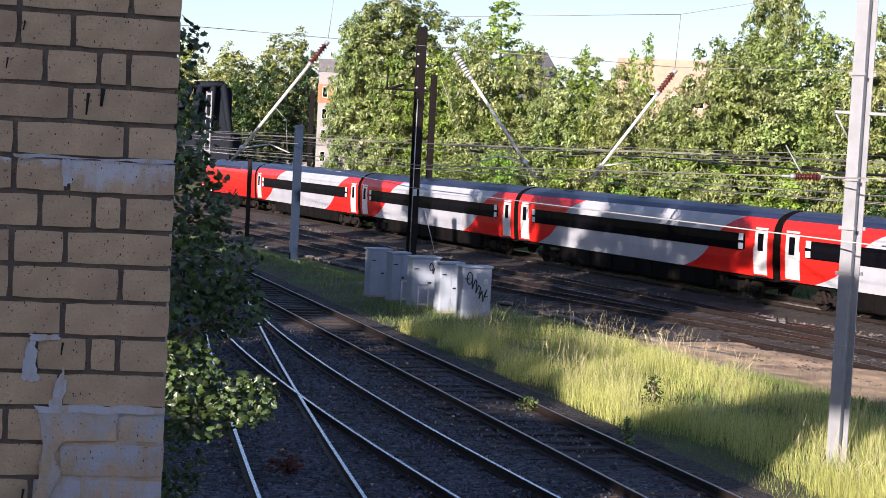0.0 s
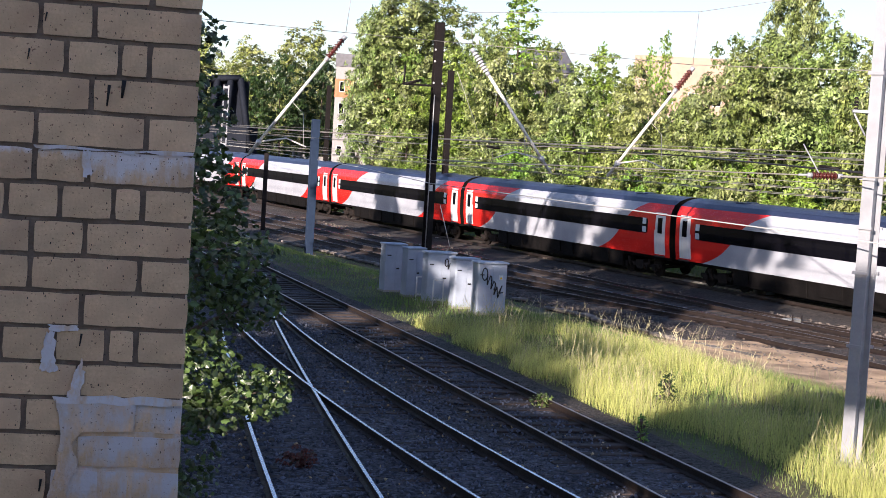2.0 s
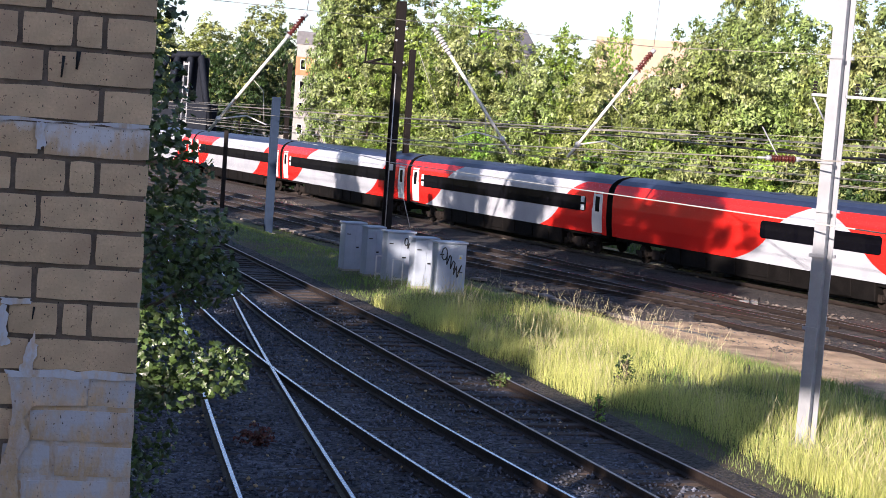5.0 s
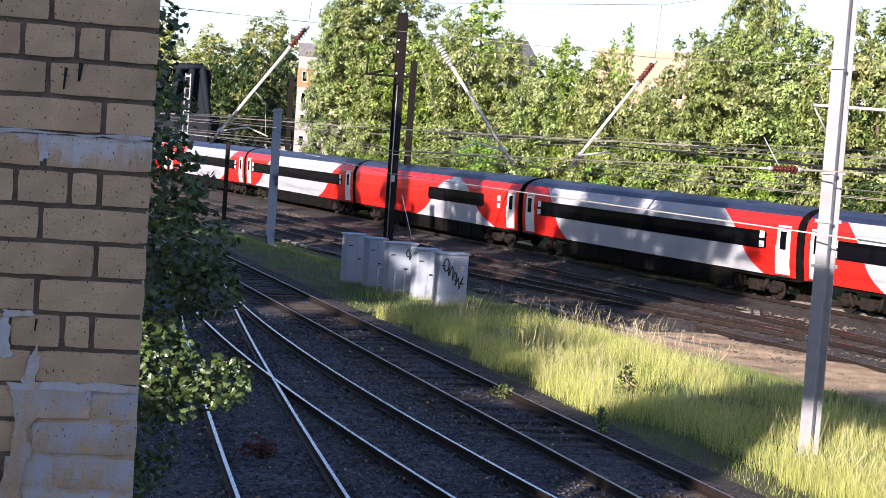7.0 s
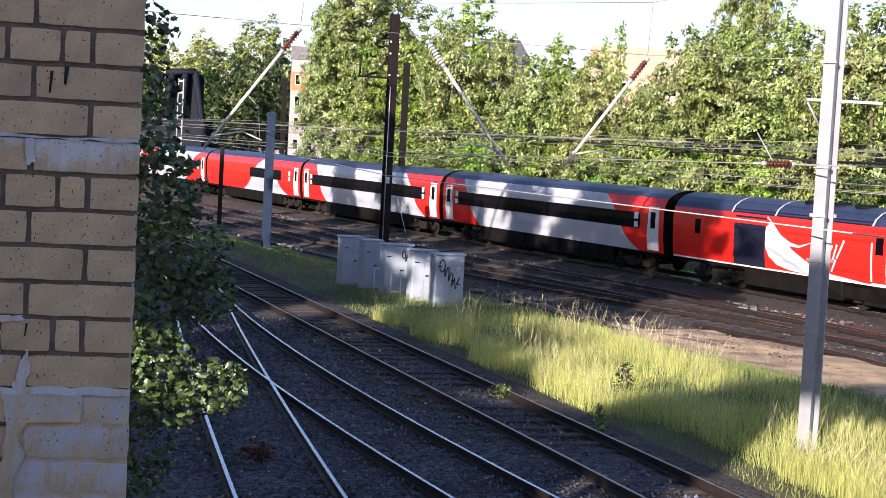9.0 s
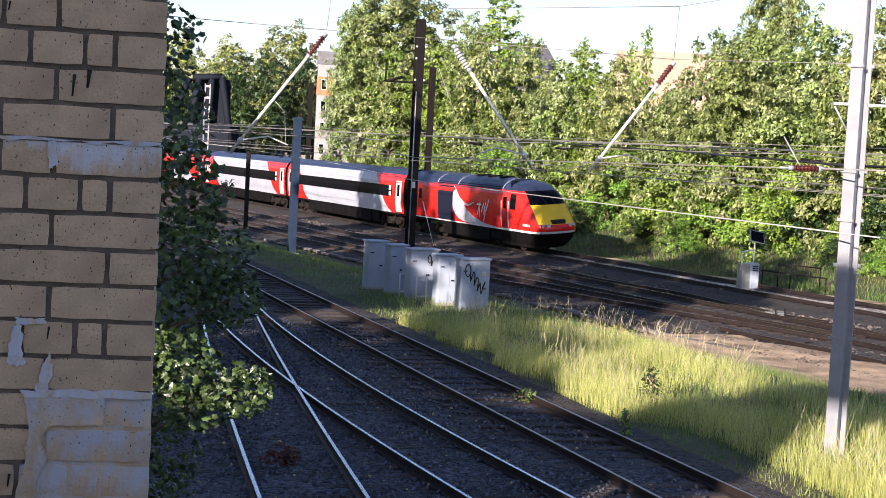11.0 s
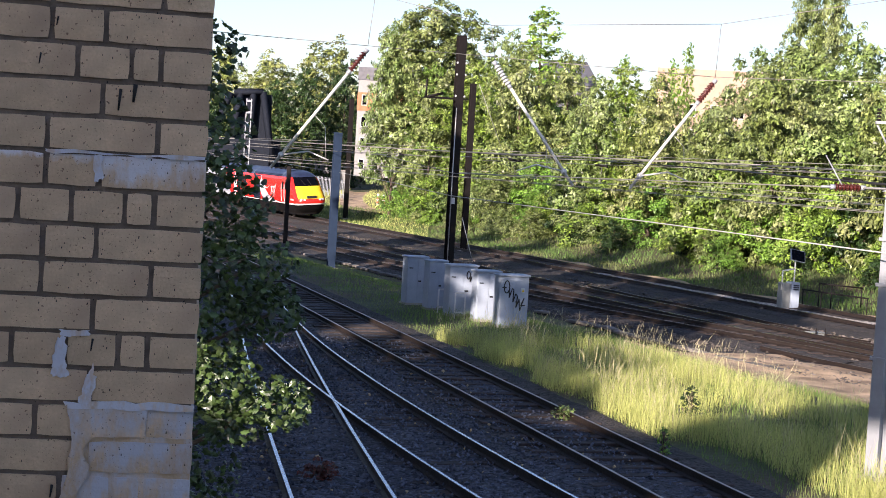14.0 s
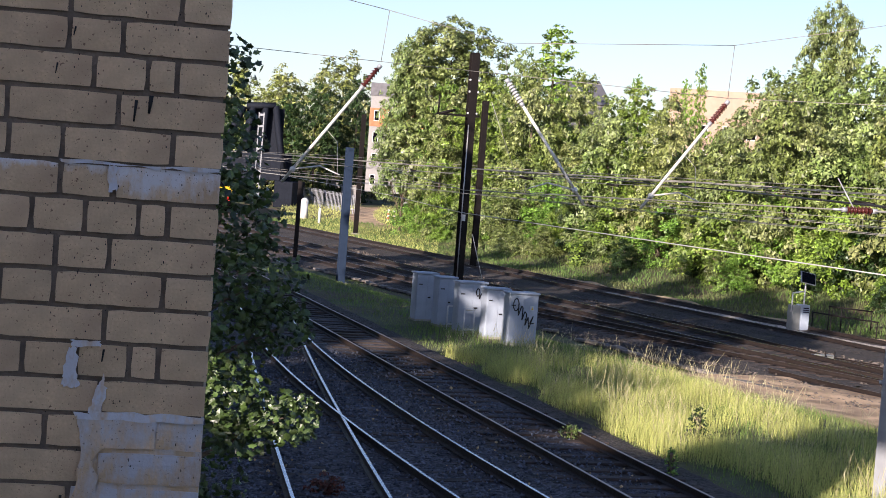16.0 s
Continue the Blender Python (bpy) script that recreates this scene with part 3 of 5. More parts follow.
# +x runs towards the rear of the train (to the right as seen); -y is the side seen
BODY = [(-1.37, 0.92), (-1.37, 1.05), (-1.40, 1.6), (-1.37, 2.35), (-1.31, 2.95), (-1.22, 3.2), (-1.05, 3.45), (-0.75, 3.64), (-0.4, 3.74), (0, 3.78)]
BODY_PROFILE = BODY + [(-y, z) for y, z in BODY[-2::-1]]


def body_mesh(name, length, mats, parent, roof_from=3.45):
    v, f, mi = [], [], []
    n = len(BODY_PROFILE)
    for x in (0, length):
        v += [(x, y, z) for y, z in BODY_PROFILE]
    for k in range(n):
        a, b = k, (k + 1) % n
        f.append((a, a + n, b + n, b))
        zz = min(BODY_PROFILE[a][1], BODY_PROFILE[b][1])
        mi.append(1 if zz >= roof_from - 0.01 else 0)
    f += [tuple(range(n)), tuple(range(2 * n - 1, n - 1, -1))]
    mi += [2, 2]
    return raw(name, v, f, mats, parent, mats=mi, smooth=False)


def side_y(z):
    return float(np.interp(z, [p[1] for p in BODY], [p[0] for p in BODY]))


def side_panel(name, x0, x1, z0, z1, material, parent, proud=0.012, label="", rows=4, r=0.0):
    """A panel that follows the side's curve, slightly proud of it."""
    bm = bmesh.new()
    zs = np.linspace(z0, z1, rows + 1)
    vs = []
    for z in zs:
        y = side_y(z) - proud
        inset = r * (1 - math.sqrt(max(0, 1 - max(0, (1 - min(z - z0, z1 - z) / r)) ** 2))) if r else 0
        vs.append((bm.verts.new((x0 + inset, y, z)), bm.verts.new((x1 - inset, y, z)), bm.verts.new((x0 + inset, y + 0.05, z)), bm.verts.new((x1 - inset, y + 0.05, z))))
    for a, b in zip(vs, vs[1:]):
        bm.faces.new((a[0], a[1], b[1], b[0]))
        bm.faces.new((a[2], a[0], b[0], b[2]))
        bm.faces.new((a[1], a[3], b[3], b[1]))
    bm.faces.new((vs[0][0], vs[0][2], vs[0][3], vs[0][1]))
    bm.faces.new((vs[-1][0], vs[-1][1], vs[-1][3], vs[-1][2]))
    return part(name, bm, material, parent, label)


def bogie(parent, x):
    bm = bmesh.new()
    for y in (-0.98, 0.98):
        box(bm, (x - 1.75, y - 0.07, 0.42), (x + 1.75, y + 0.07, 0.62), bevel=0.02)
        box(bm, (x - 0.35, y - 0.12, 0.3), (x + 0.35, y + 0.12, 0.75), bevel=0.03)
        for dx in (-1.3, 1.3):
            box(bm, (x + dx - 0.2, y - 0.14, 0.3), (x + dx + 0.2, y + 0.14, 0.62), bevel=0.03)
            tube(bm, (x + dx * 0.55, y - 0.1, 0.35), (x + dx * 0.75, y - 0.1, 0.85), 0.09, seg=8)
    box(bm, (x - 0.4, -1.0, 0.45), (x + 0.4, 1.0, 0.7))
    bmesh.ops.translate(bm, vec=(0, 0, -RIDE), verts=bm.verts)
    bg = part("bogie", bm, M_BOGIE, parent)
    for dx in (-1.3, 1.3):
        bm = bmesh.new()
        for y in (-0.76, 0.76):
            tube(bm, (x + dx, y - 0.065, 0.457), (x + dx, y + 0.065, 0.457), 0.457, seg=24)
        tube(bm, (x + dx, -0.76, 0.457), (x + dx, 0.76, 0.457), 0.09)
        bmesh.ops.translate(bm, vec=(0, 0, -RIDE), verts=bm.verts)
        part("wheelset", bm, M_BOGIE, bg)


def coach(label, mats, windows, doors=(True, True), hoods=True):
    """One passenger coach, front coupling at x = 0.2."""
    th = empty("railway_coach")
    tagged(th, label, "railway coach", "coaches of the train")
    body = body_mesh("body", COACH - 0.1, [mats, M_ROOF, M_UNDER], th)
    body.location.x = 0.15
    bm = bmesh.new()  # underframe skirt with equipment boxes
    box(bm, (4.6, -1.28, 0.12), (COACH - 4.4, 1.28, 0.93), bevel=0.04)
    rnd = random.Random(4)
    for k in range(7):
        x = 5.0 + k * 1.9
        box(bm, (x, -1.33, 0.16 + rnd.uniform(0, 0.15)), (x + rnd.uniform(0.7, 1.6), -1.2, 0.9), bevel=0.02)
    box(bm, (0.4, -1.2, 0.75), (COACH, 1.2, 0.93))
    part("underframe", bm, M_UNDER, th)
    bogie(th, 3.5)
    bogie(th, COACH - 3.1)
    bm = bmesh.new()
    box(bm, (-0.24, -0.95, 1.05), (0.16, 0.95, 3.35), bevel=0.05)
    part("gangway", bm, M_BLACK, th)
    for k in range(3):  # low roof vents
        bm = bmesh.new()
        box(bm, (3.5 + k * 7.4, -0.35, 3.74), (4.3 + k * 7.4, 0.35, 3.79), bevel=0.02)
        part("roof_vent", bm, M_ROOF, th)
    for x0, x1 in windows:
        w = side_panel("window_band", x0, x1, 1.98, 2.72, M_GLASS, th, 0.014, "continuous dark tinted window band", r=0.12, rows=8)
        k = x0 + 0.25
        while k < x1 - 1.4 and x1 - x0 > 4:
            side_panel("window_pane", k + 0.1, k + 1.95, 2.06, 2.62, M_PANE, w, 0.02, rows=2)
            k += 2.1
    ends = [(0.5, doors[0], 1), (COACH - 1.2, doors[1], -1)]
    for x, has, sgn in ends:
        if not has:
            continue
        d = side_panel("door", x, x + 0.85, 1.02, 3.05, M_WHITE, th, 0.016, "white slam door with drop window", rows=6)
        side_panel("door_window", x + 0.22, x + 0.6, 2.05, 2.8, M_GLASS, d, 0.024)
        side_panel("door_edge", x - 0.06 if sgn < 0 else x + 0.87, (x - 0.06 if sgn < 0 else x + 0.87) + 0.05, 1.02, 2.2, M_WHITE, d, 0.02)
        side_panel("step_board", x - 0.02, x + 0.87, 0.9, 0.97, M_BLACK, d, 0.08)
        wx = x + 1.3 if sgn > 0 else x - 1.15
        side_panel("notice", wx, wx + 0.32, 2.42, 2.72, M_LABEL, th, 0.026)
        side_panel("notice", wx, wx + 0.32, 2.03, 2.3, M_LABEL, th, 0.026)
    return th


M_PANE = mat("tinted_pane", (0.004, 0.004, 0.006), 0.07, var=0.1, bump=0, spec=0.12)
M_LABEL = mat("pale_window_label", (0.55, 0.6, 0.62), 0.4, var=0.1, bump=0)
L_FORE = livery("red_and_silver_coach_livery", (2.1, 5.0), (16.1, 4.6))
L_BACK = livery("silver_and_red_coach_livery", (4.7, -2.6), (20.8, -3.4))
L_BUFFET = livery("red_buffet_coach_livery", (9.6, 5.0), (20.2, -5.2))


def power_car():
    """The rear power car: coupling at x = 0.2, raked cab at x = 17.6."""
    th = empty("power_car")
    tagged(th, "red diesel power car with yellow raked nose and dark roof", "locomotive")
    body_mesh("body", 13.0, [M_RED, M_ROOF, M_UNDER], th, roof_from=3.2).location.x = 0.4
    # the cab, lofted by heights: each level runs forward along the side and rounds across the front
    level = [(0.92, 17.62), (1.04, 17.7), (1.3, 17.7), (1.42, 17.62), (1.6, 17.42), (1.85, 17.2), (2.1, 16.98), (2.34, 16.76), (2.46, 16.62), (2.75, 16.36), (3.05, 16.06), (3.2, 15.9), (3.45, 15.55), (3.6, 15.1), (3.7, 14.5), (3.76, 13.9)]

    def cab_row(z, front):
        half, deep = max(0.12, -side_y(z)), 1.15 if z < 3.2 else 1.5
        back = [(x, -half) for x in (13.38, 14.2)] + [(min(front - deep, 15.2), -half)]
        arc = [(front - deep * (1 - math.sin(a) ** 0.8), -half * math.cos(a) ** 0.62) for a in (math.pi / 2 * k / 8 for k in range(1, 8))]
        near = back + arc
        return near + [(front, 0.0)] + [(x, -y) for x, y in reversed(near)]
    rows = [cab_row(z, fr) for z, fr in level]
    w = len(rows[0])
    v = [(x, y, z) for (z, _), r in zip(level, rows) for x, y in r]
    f, mi = [], []
    for q in range(len(level) - 1):
        z = level[q][0]
        for k in range(w - 1):
            f.append((q * w + k, q * w + k + 1, (q + 1) * w + k + 1, (q + 1) * w + k))
            front = 6 <= k <= w - 8
            mi.append(1 if z >= 3.19 else 3 if front and 1.4 < z < 2.4 else 4 if front and 2.44 < z < 3.1 else 5 if z < 1.0 else 0)
    f.append(tuple((len(level) - 1) * w + k for k in range(w)))
    mi.append(1)
    raw("cab", v, f, [M_RED, M_ROOF, M_UNDER, M_YELLOW, M_GLASS, M_WHITE], th, mats=mi, smooth=True, label="red cab with yellow nose, dark windscreen and white band")
    bm = bmesh.new()
    box(bm, (0.42, -1.378, 0.925), (13.4, -1.371, 0.99))
    part("side_stripe", bm, M_WHITE, th, "thin white stripe along the sill")
    # black valance under the nose, drawn in towards the rail
    rows = [[(x - dx, y * kk, z) for x, y in cab_row(0.95, 17.62)] for z, dx, kk in ((0.918, 0.02, 0.985), (0.6, 0.16, 0.95), (0.3, 0.45, 0.88), (0.08, 0.8, 0.8))]
    v = [q for r in rows for q in r]
    f = [(q * w + k + w, q * w + k + 1 + w, q * w + k + 1, q * w + k) for q in range(3) for k in range(w - 1)] + [tuple(3 * w + k for k in range(w))]
    raw("valance", v, f, M_UNDER, th, smooth=True, label="black moulded valance")
    bm = bmesh.new()
    box(bm, (11.6, -1.2, 0.2), (13.6, 1.2, 0.92), bevel=0.08)
    box(bm, (5.4, -1.25, 0.12), (11.6, 1.25, 0.92), bevel=0.04)
    box(bm, (0.4, -1.2, 0.75), (13.2, 1.2, 0.918))
    part("underframe", bm, M_UNDER, th)
    bm = bmesh.new()  # wiper and screen pillar
    tube(bm, (16.7, -0.2, 2.5), (16.3, -0.55, 3.0), 0.018, seg=5)
    tube(bm, (16.7, 0.3, 2.5), (16.3, 0.05, 3.0), 0.018, seg=5)
    part("wiper", bm, M_BLACK, th)
    bogie(th, 3.3)
    bogie(th, 13.6)
    side_panel("equipment_grille", 4.9, 7.0, 1.0, 3.1, M_NAVY, th, 0.015, "dark blue louvred grille")
    side_panel("guard_door", 1.9, 2.75, 1.02, 3.0, M_RED, th, 0.015)
    side_panel("door_window", 2.1, 2.5, 2.1, 2.75, M_GLASS, th, 0.024)
    d = side_panel("cab_door", 13.5, 14.15, 1.05, 3.1, M_RED, th, 0.015)
    side_panel("door_window", 13.62, 14.02, 2.15, 2.8, M_GLASS, th, 0.022)
    for x in (13.38, 14.22):
        side_panel("handrail", x, x + 0.05, 1.1, 2.6, M_WHITE, th, 0.04)
    side_panel("cab_window", 14.45, 15.1, 2.15, 3.0, M_GLASS, th, 0.02)
    bm = bmesh.new()  # swept pale flash
    lo = [(7.02, 1.9), (7.3, 1.5), (7.8, 1.2), (8.6, 1.05), (9.8, 0.98), (11.2, 0.96), (13, 0.95)]
    hi = [(7.02, 3.19), (7.5, 2.9), (8.1, 2.4), (8.8, 1.9), (9.8, 1.45), (11.2, 1.14), (13, 1.0)]
    vs = [(bm.verts.new((a[0], side_y(a[1]) - 0.017, a[1])), bm.verts.new((a[0], side_y((a[1] + b[1]) / 2) - 0.017, (a[1] + b[1]) / 2)), bm.verts.new((b[0], side_y(b[1]) - 0.017, b[1]))) for a, b in zip(lo, hi)]
    for a, b in zip(vs, vs[1:]):
        bm.faces.new((a[0], b[0], b[1], a[1]))
        bm.faces.new((a[1], b[1], b[2], a[2]))
    tail = [(8.0, 2.45), (8.6, 2.2), (9.2, 2.1), (10.0, 2.3)]
    tv = [(bm.verts.new((x, side_y(z - 0.12 * (1 - i / 3)) - 0.017, z - 0.22 * (1 - i / 3))), bm.verts.new((x, side_y(z) - 0.017, z + 0.02))) for i, (x, z) in enumerate(tail)]
    for a, b in zip(tv, tv[1:]):
        bm.faces.new((a[0], b[0], b[1], a[1]))
    part("painted_flash", bm, M_SILVER, th, "silver swept flash")
    bm = bmesh.new()  # plain strokes where the operator's mark stands
    for a, b in (((10.35, 1.55), (10.75, 2.35)), ((10.6, 2.2), (10.7, 1.45)), ((10.9, 1.75), (11.2, 2.3)), ((11.2, 1.65), (11.45, 2.35)), ((11.45, 1.8), (11.85, 2.55)), ((10.3, 2.2), (10.9, 2.2)), ((11.15, 1.25), (11.4, 1.75))):
        d = Vector((b[0] - a[0], 0, b[1] - a[1]))
        w = Vector((-d.z, 0, d.x)).normalized() * 0.045
        q = [(a, -1), (b, -1), (b, 1), (a, 1)]
        bm.faces.new([bm.verts.new((p[0] + s * w.x, side_y(p[1]) - 0.018, p[1] + s * w.z)) for p, s in q])
    part("operator_mark", bm, M_WHITE, th, "white slanting brush strokes")
    for sg in (-1, 1):
        bm = bmesh.new()
        box(bm, (17.0, sg * 0.93 - 0.13, 1.22), (17.5, sg * 0.93 + 0.13, 1.42), bevel=0.04)
        cluster = part("lamp_cluster", bm, M_BLACK, th)
        for x, y in ((17.46, 0.93), (17.6, 0.68)):
            bm = bmesh.new()
            tube(bm, (x, sg * y, 1.36), (x + 0.09, sg * y, 1.36), 0.1, seg=14)
            part("lamp", bm, M_GREY_INS, cluster)
        bm = bmesh.new()
        box(bm, (15.95, sg * 1.375 - 0.025, 1.28), (16.75, sg * 1.375 + 0.02, 1.42), bevel=0.01)
        part("lamp_strip", bm, M_LABEL, th, "pale grey lamp strip on the cab side")
    bm = bmesh.new()
    box(bm, (17.25, -0.42, 1.44), (17.62, 0.42, 1.68), bevel=0.03)
    part("coupling_cover", bm, M_BLACK, th)
    for x0, x1 in ((4.7, 7.4), (7.6, 13.2)):  # long louvres along the roof's flank
        for q in range(5):
            for sg in (-1, 1):
                bm = bmesh.new()
                y, z = 1.235 - 0.155 * q * (0.6 + 0.1 * q), 3.22 + 0.1 * q
                box(bm, (x0, sg * y - 0.03, z), (x1, sg * y + 0.03, z + 0.045), bevel=0.008)
                part("roof_louvre", bm, M_NAVY, th)
    for x in (4.6, 7.5, 13.3):
        v = [(x + dx, y * 1.008, z + 0.012) for dx in (-0.05, 0.05) for y, z in BODY_PROFILE if z > 3.1]
        w = len(v) // 2
        raw("roof_band", v, [(k, k + 1, k + 1 + w, k + w) for k in range(w - 1)], M_SILVER, th, "grey band over the roof")
    for k in range(3):
        bm = bmesh.new()
        tube(bm, (8.6 + k * 1.5, 0, 3.74), (8.6 + k * 1.5, 0, 3.83), 0.45, seg=16)
        part("roof_fan", bm, M_UNDER, th)
    return th


def arc_s():
    ys = np.linspace(-420, 460, 8801)
    out = [0.0]
    pts = [line_at(y, 1.27)[:2] for y in ys]
    for a, b in zip(pts, pts[1:]):
        out.append(out[-1] + math.hypot(b[0] - a[0], b[1] - a[1]))
    out = np.array(out)
    return ys, out - np.interp(80, ys, out)


PATH_Y, PATH_S = arc_s()


def on_path(s):
    x, y, h = line_at(float(np.interp(s, PATH_S, PATH_Y)), 1.27)
    return Vector((x, y, MAIN_Z + 0.065 + RIDE))


def vehicle_pose(s_front, length):
    """A vehicle whose front coupling lies at s_front and that stretches back along the line."""
    a, b = on_path(s_front - 0.16 * length), on_path(s_front - 0.84 * length)
    d = (b - a).normalized()
    o = a - d * 0.16 * length
    head = math.degrees(math.atan2(d.y, d.x))
    m = pose(o.x, o.y, o.z, 0, 0, head) @ pose(0, 0, 0, 5.0)
    return m


L_WIN = [(1.75, 21.0)]
VEHICLES = []
for k in range(1, 10):
    if k == 7:
        c = coach("red and silver buffet coach with short window band", L_BUFFET, [(11.6, 18.9)], (False, True))
    elif k >= 8:
        c = coach("silver coach with red ends and dark window band", L_BACK, [(1.75, 21.0)])
    else:
        c = coach("silver coach with slanting red ends and dark window band", L_FORE, [(1.75, 21.0)])
    VEHICLES.append((c, S_FRONT - (k - 1) * PITCH, PITCH, False))
VEHICLES.append((power_car(), S_FRONT - 9 * PITCH, 17.8, False))
FRONT_CAR = copy_thing(VEHICLES[-1][0], Matrix())
tagged(FRONT_CAR, "leading red power car with raked nose and dark roof")
VEHICLES.append((FRONT_CAR, S_FRONT + 17.8, 17.8, True))


def motions():
    for ob, s0, length, flip in VEHICLES:
        rows = []
        for k in range(17):
            m = vehicle_pose(s0 + SPEED * k, length)
            if flip:
                m = m @ pose(17.9, 0, 0, 0, 0, 180)
            rows.append((float(k), m))
        walk(ob, rows)


# ---- vegetation ----
def leaf_cloud(rnd, lobes, count, size, clumps=15):
    """Small pointed leaves gathered in sprays round the shells of ellipsoid lobes (centre, radii), with gaps between the sprays."""
    v, f = [], []
    sprays = []
    for c, r in lobes:
        for _ in range(clumps):
            d = Vector((rnd.gauss(0, 1), rnd.gauss(0, 1), rnd.gauss(0.15, 1))).normalized()
            k = rnd.uniform(0.62, 1.08)
            m = (r[0] + r[2]) * 0.5 * rnd.uniform(0.16, 0.38)
            sprays.append((Vector(c) + Vector((d.x * r[0], d.y * r[1], d.z * r[2])) * k, d, m))
    weights = [m * m for _, _, m in sprays]
    for c, out, m in rnd.choices(sprays, weights, k=count):
        d = Vector((rnd.gauss(0, 1), rnd.gauss(0, 1), rnd.gauss(0, 1))).normalized()
        p = c + Vector((d.x, d.y, d.z * 0.6)) * m * rnd.random() ** 0.5
        nrm = (out * 0.5 + d * 0.4 + Vector((rnd.uniform(-1, 1), rnd.uniform(-1, 1), rnd.uniform(-0.2, 1.5))) * 0.7).normalized()
        a = nrm.orthogonal().normalized()
        a.rotate(Matrix.Rotation(rnd.uniform(0, 6.28), 3, nrm))
        b = nrm.cross(a)
        s = size * rnd.uniform(0.55, 1.35)
        n = len(v)
        v += [p - a * s * 0.8 + b * s * 0.5, p + a * s * 1.1, p - a * s * 0.5 - b * s * 0.6]
        f.append((n, n + 1, n + 2))
    return v, f


def tree(name, label, height, width, leaf, seed, count=3500, size=0.3, trunk=0.35, low=0.25, lobes_n=12, tall=1.0, form="full"):
    rnd = random.Random(seed)
    th = empty(name)
    tagged(th, label, "bush" if name == "bush" else "tree", "trees on the embankment" if name == "tree" else "bushes on the embankment")
    lobes = []
    for k in range(lobes_n):
        u = (k + 0.5) / lobes_n
        z = height * (low + (0.9 - low) * u)
        rr = width * 0.5 * math.sin(math.pi * min(0.97, 0.22 + 0.75 * u ** tall)) * rnd.uniform(0.6, 1.0)
        lr = width * rnd.uniform(0.17, 0.27) * (1.15 - 0.45 * u)
        if form == "dome":
            rr = width * 0.5 * math.sqrt(max(0.05, 1 - u ** 5)) * rnd.uniform(0.85, 1.15)
            lr = width * rnd.uniform(0.15, 0.2)
        elif form == "cone":
            rr = width * 0.5 * (1.02 - u) ** 0.75 * rnd.uniform(0.8, 1.15)
            lr = width * rnd.uniform(0.16, 0.24) * (1.15 - 0.75 * u)
        a = k * 2.4 + rnd.uniform(-0.5, 0.5)
        lobes.append(((rr * 0.62 * math.cos(a), rr * 0.62 * math.sin(a), z), (lr * 1.15, lr * 1.15, lr * rnd.uniform(0.9, 1.4))))
    bm = bmesh.new()
    top = (rnd.uniform(-0.3, 0.3), rnd.uniform(-0.3, 0.3), height * 0.8)
    tube(bm, (0, 0, -0.5), (top[0] * 0.4, top[1] * 0.4, height * 0.45), trunk * 0.5, trunk * 0.33)
    tube(bm, (top[0] * 0.4, top[1] * 0.4, height * 0.45), top, trunk * 0.33, 0.03)
    for c, r in lobes[: 9]:
        z0 = max(0.2, c[2] - height * 0.18)
        tube(bm, (0, 0, z0), c, trunk * 0.16, 0.025, seg=6)
    part("trunk", bm, M_BARK, th)
    v, f = leaf_cloud(rnd, lobes, count, size)
    raw("crown", v, f, M_LEAF[leaf], th)
    return th


BACK_ROW = [  # x, y, height of the top, width of the crown, kind
    (-4.9, 141, 19.0, 10.4, 11), (-5.0, 136.5, 13.5, 4.4, 1), (-8.7, 141, 17.2, 5.2, 11), (-5.2, 134.5, 11.0, 5.0, 0), (-1.6, 131, 13.5, 6, 1), (0.6, 137, 16.4, 6.5, 0), (2.4, 126.1, 14.6, 6.5, 2), (4.7, 138, 20.5, 8.4, 12),
    (6.9, 128.1, 14.2, 6, 2), (8.0, 110.8, 11.4, 6, 2), (10.0, 110.6, 12.8, 5.4, 1), (11.5, 105.7, 11.5, 5.6, 2), (15.1, 118, 15.8, 2.6, 12), (13.7, 118, 14.5, 2.4, 12), (10.0, 118, 14.7, 2.4, 12),
    (14.6, 96.8, 9.2, 5, 2), (16.2, 95.7, 12.7, 5.8, 2), (17.2, 91.3, 11.8, 6, 2), (19.1, 94.4, 13.4, 6.8, 7), (23.0, 110, 19.2, 4.6, 11), (22.0, 90.6, 13.8, 6.8, 7), (22.4, 83.0, 13.2, 6, 2), (24.1, 81.7, 13.4, 7, 2),
]


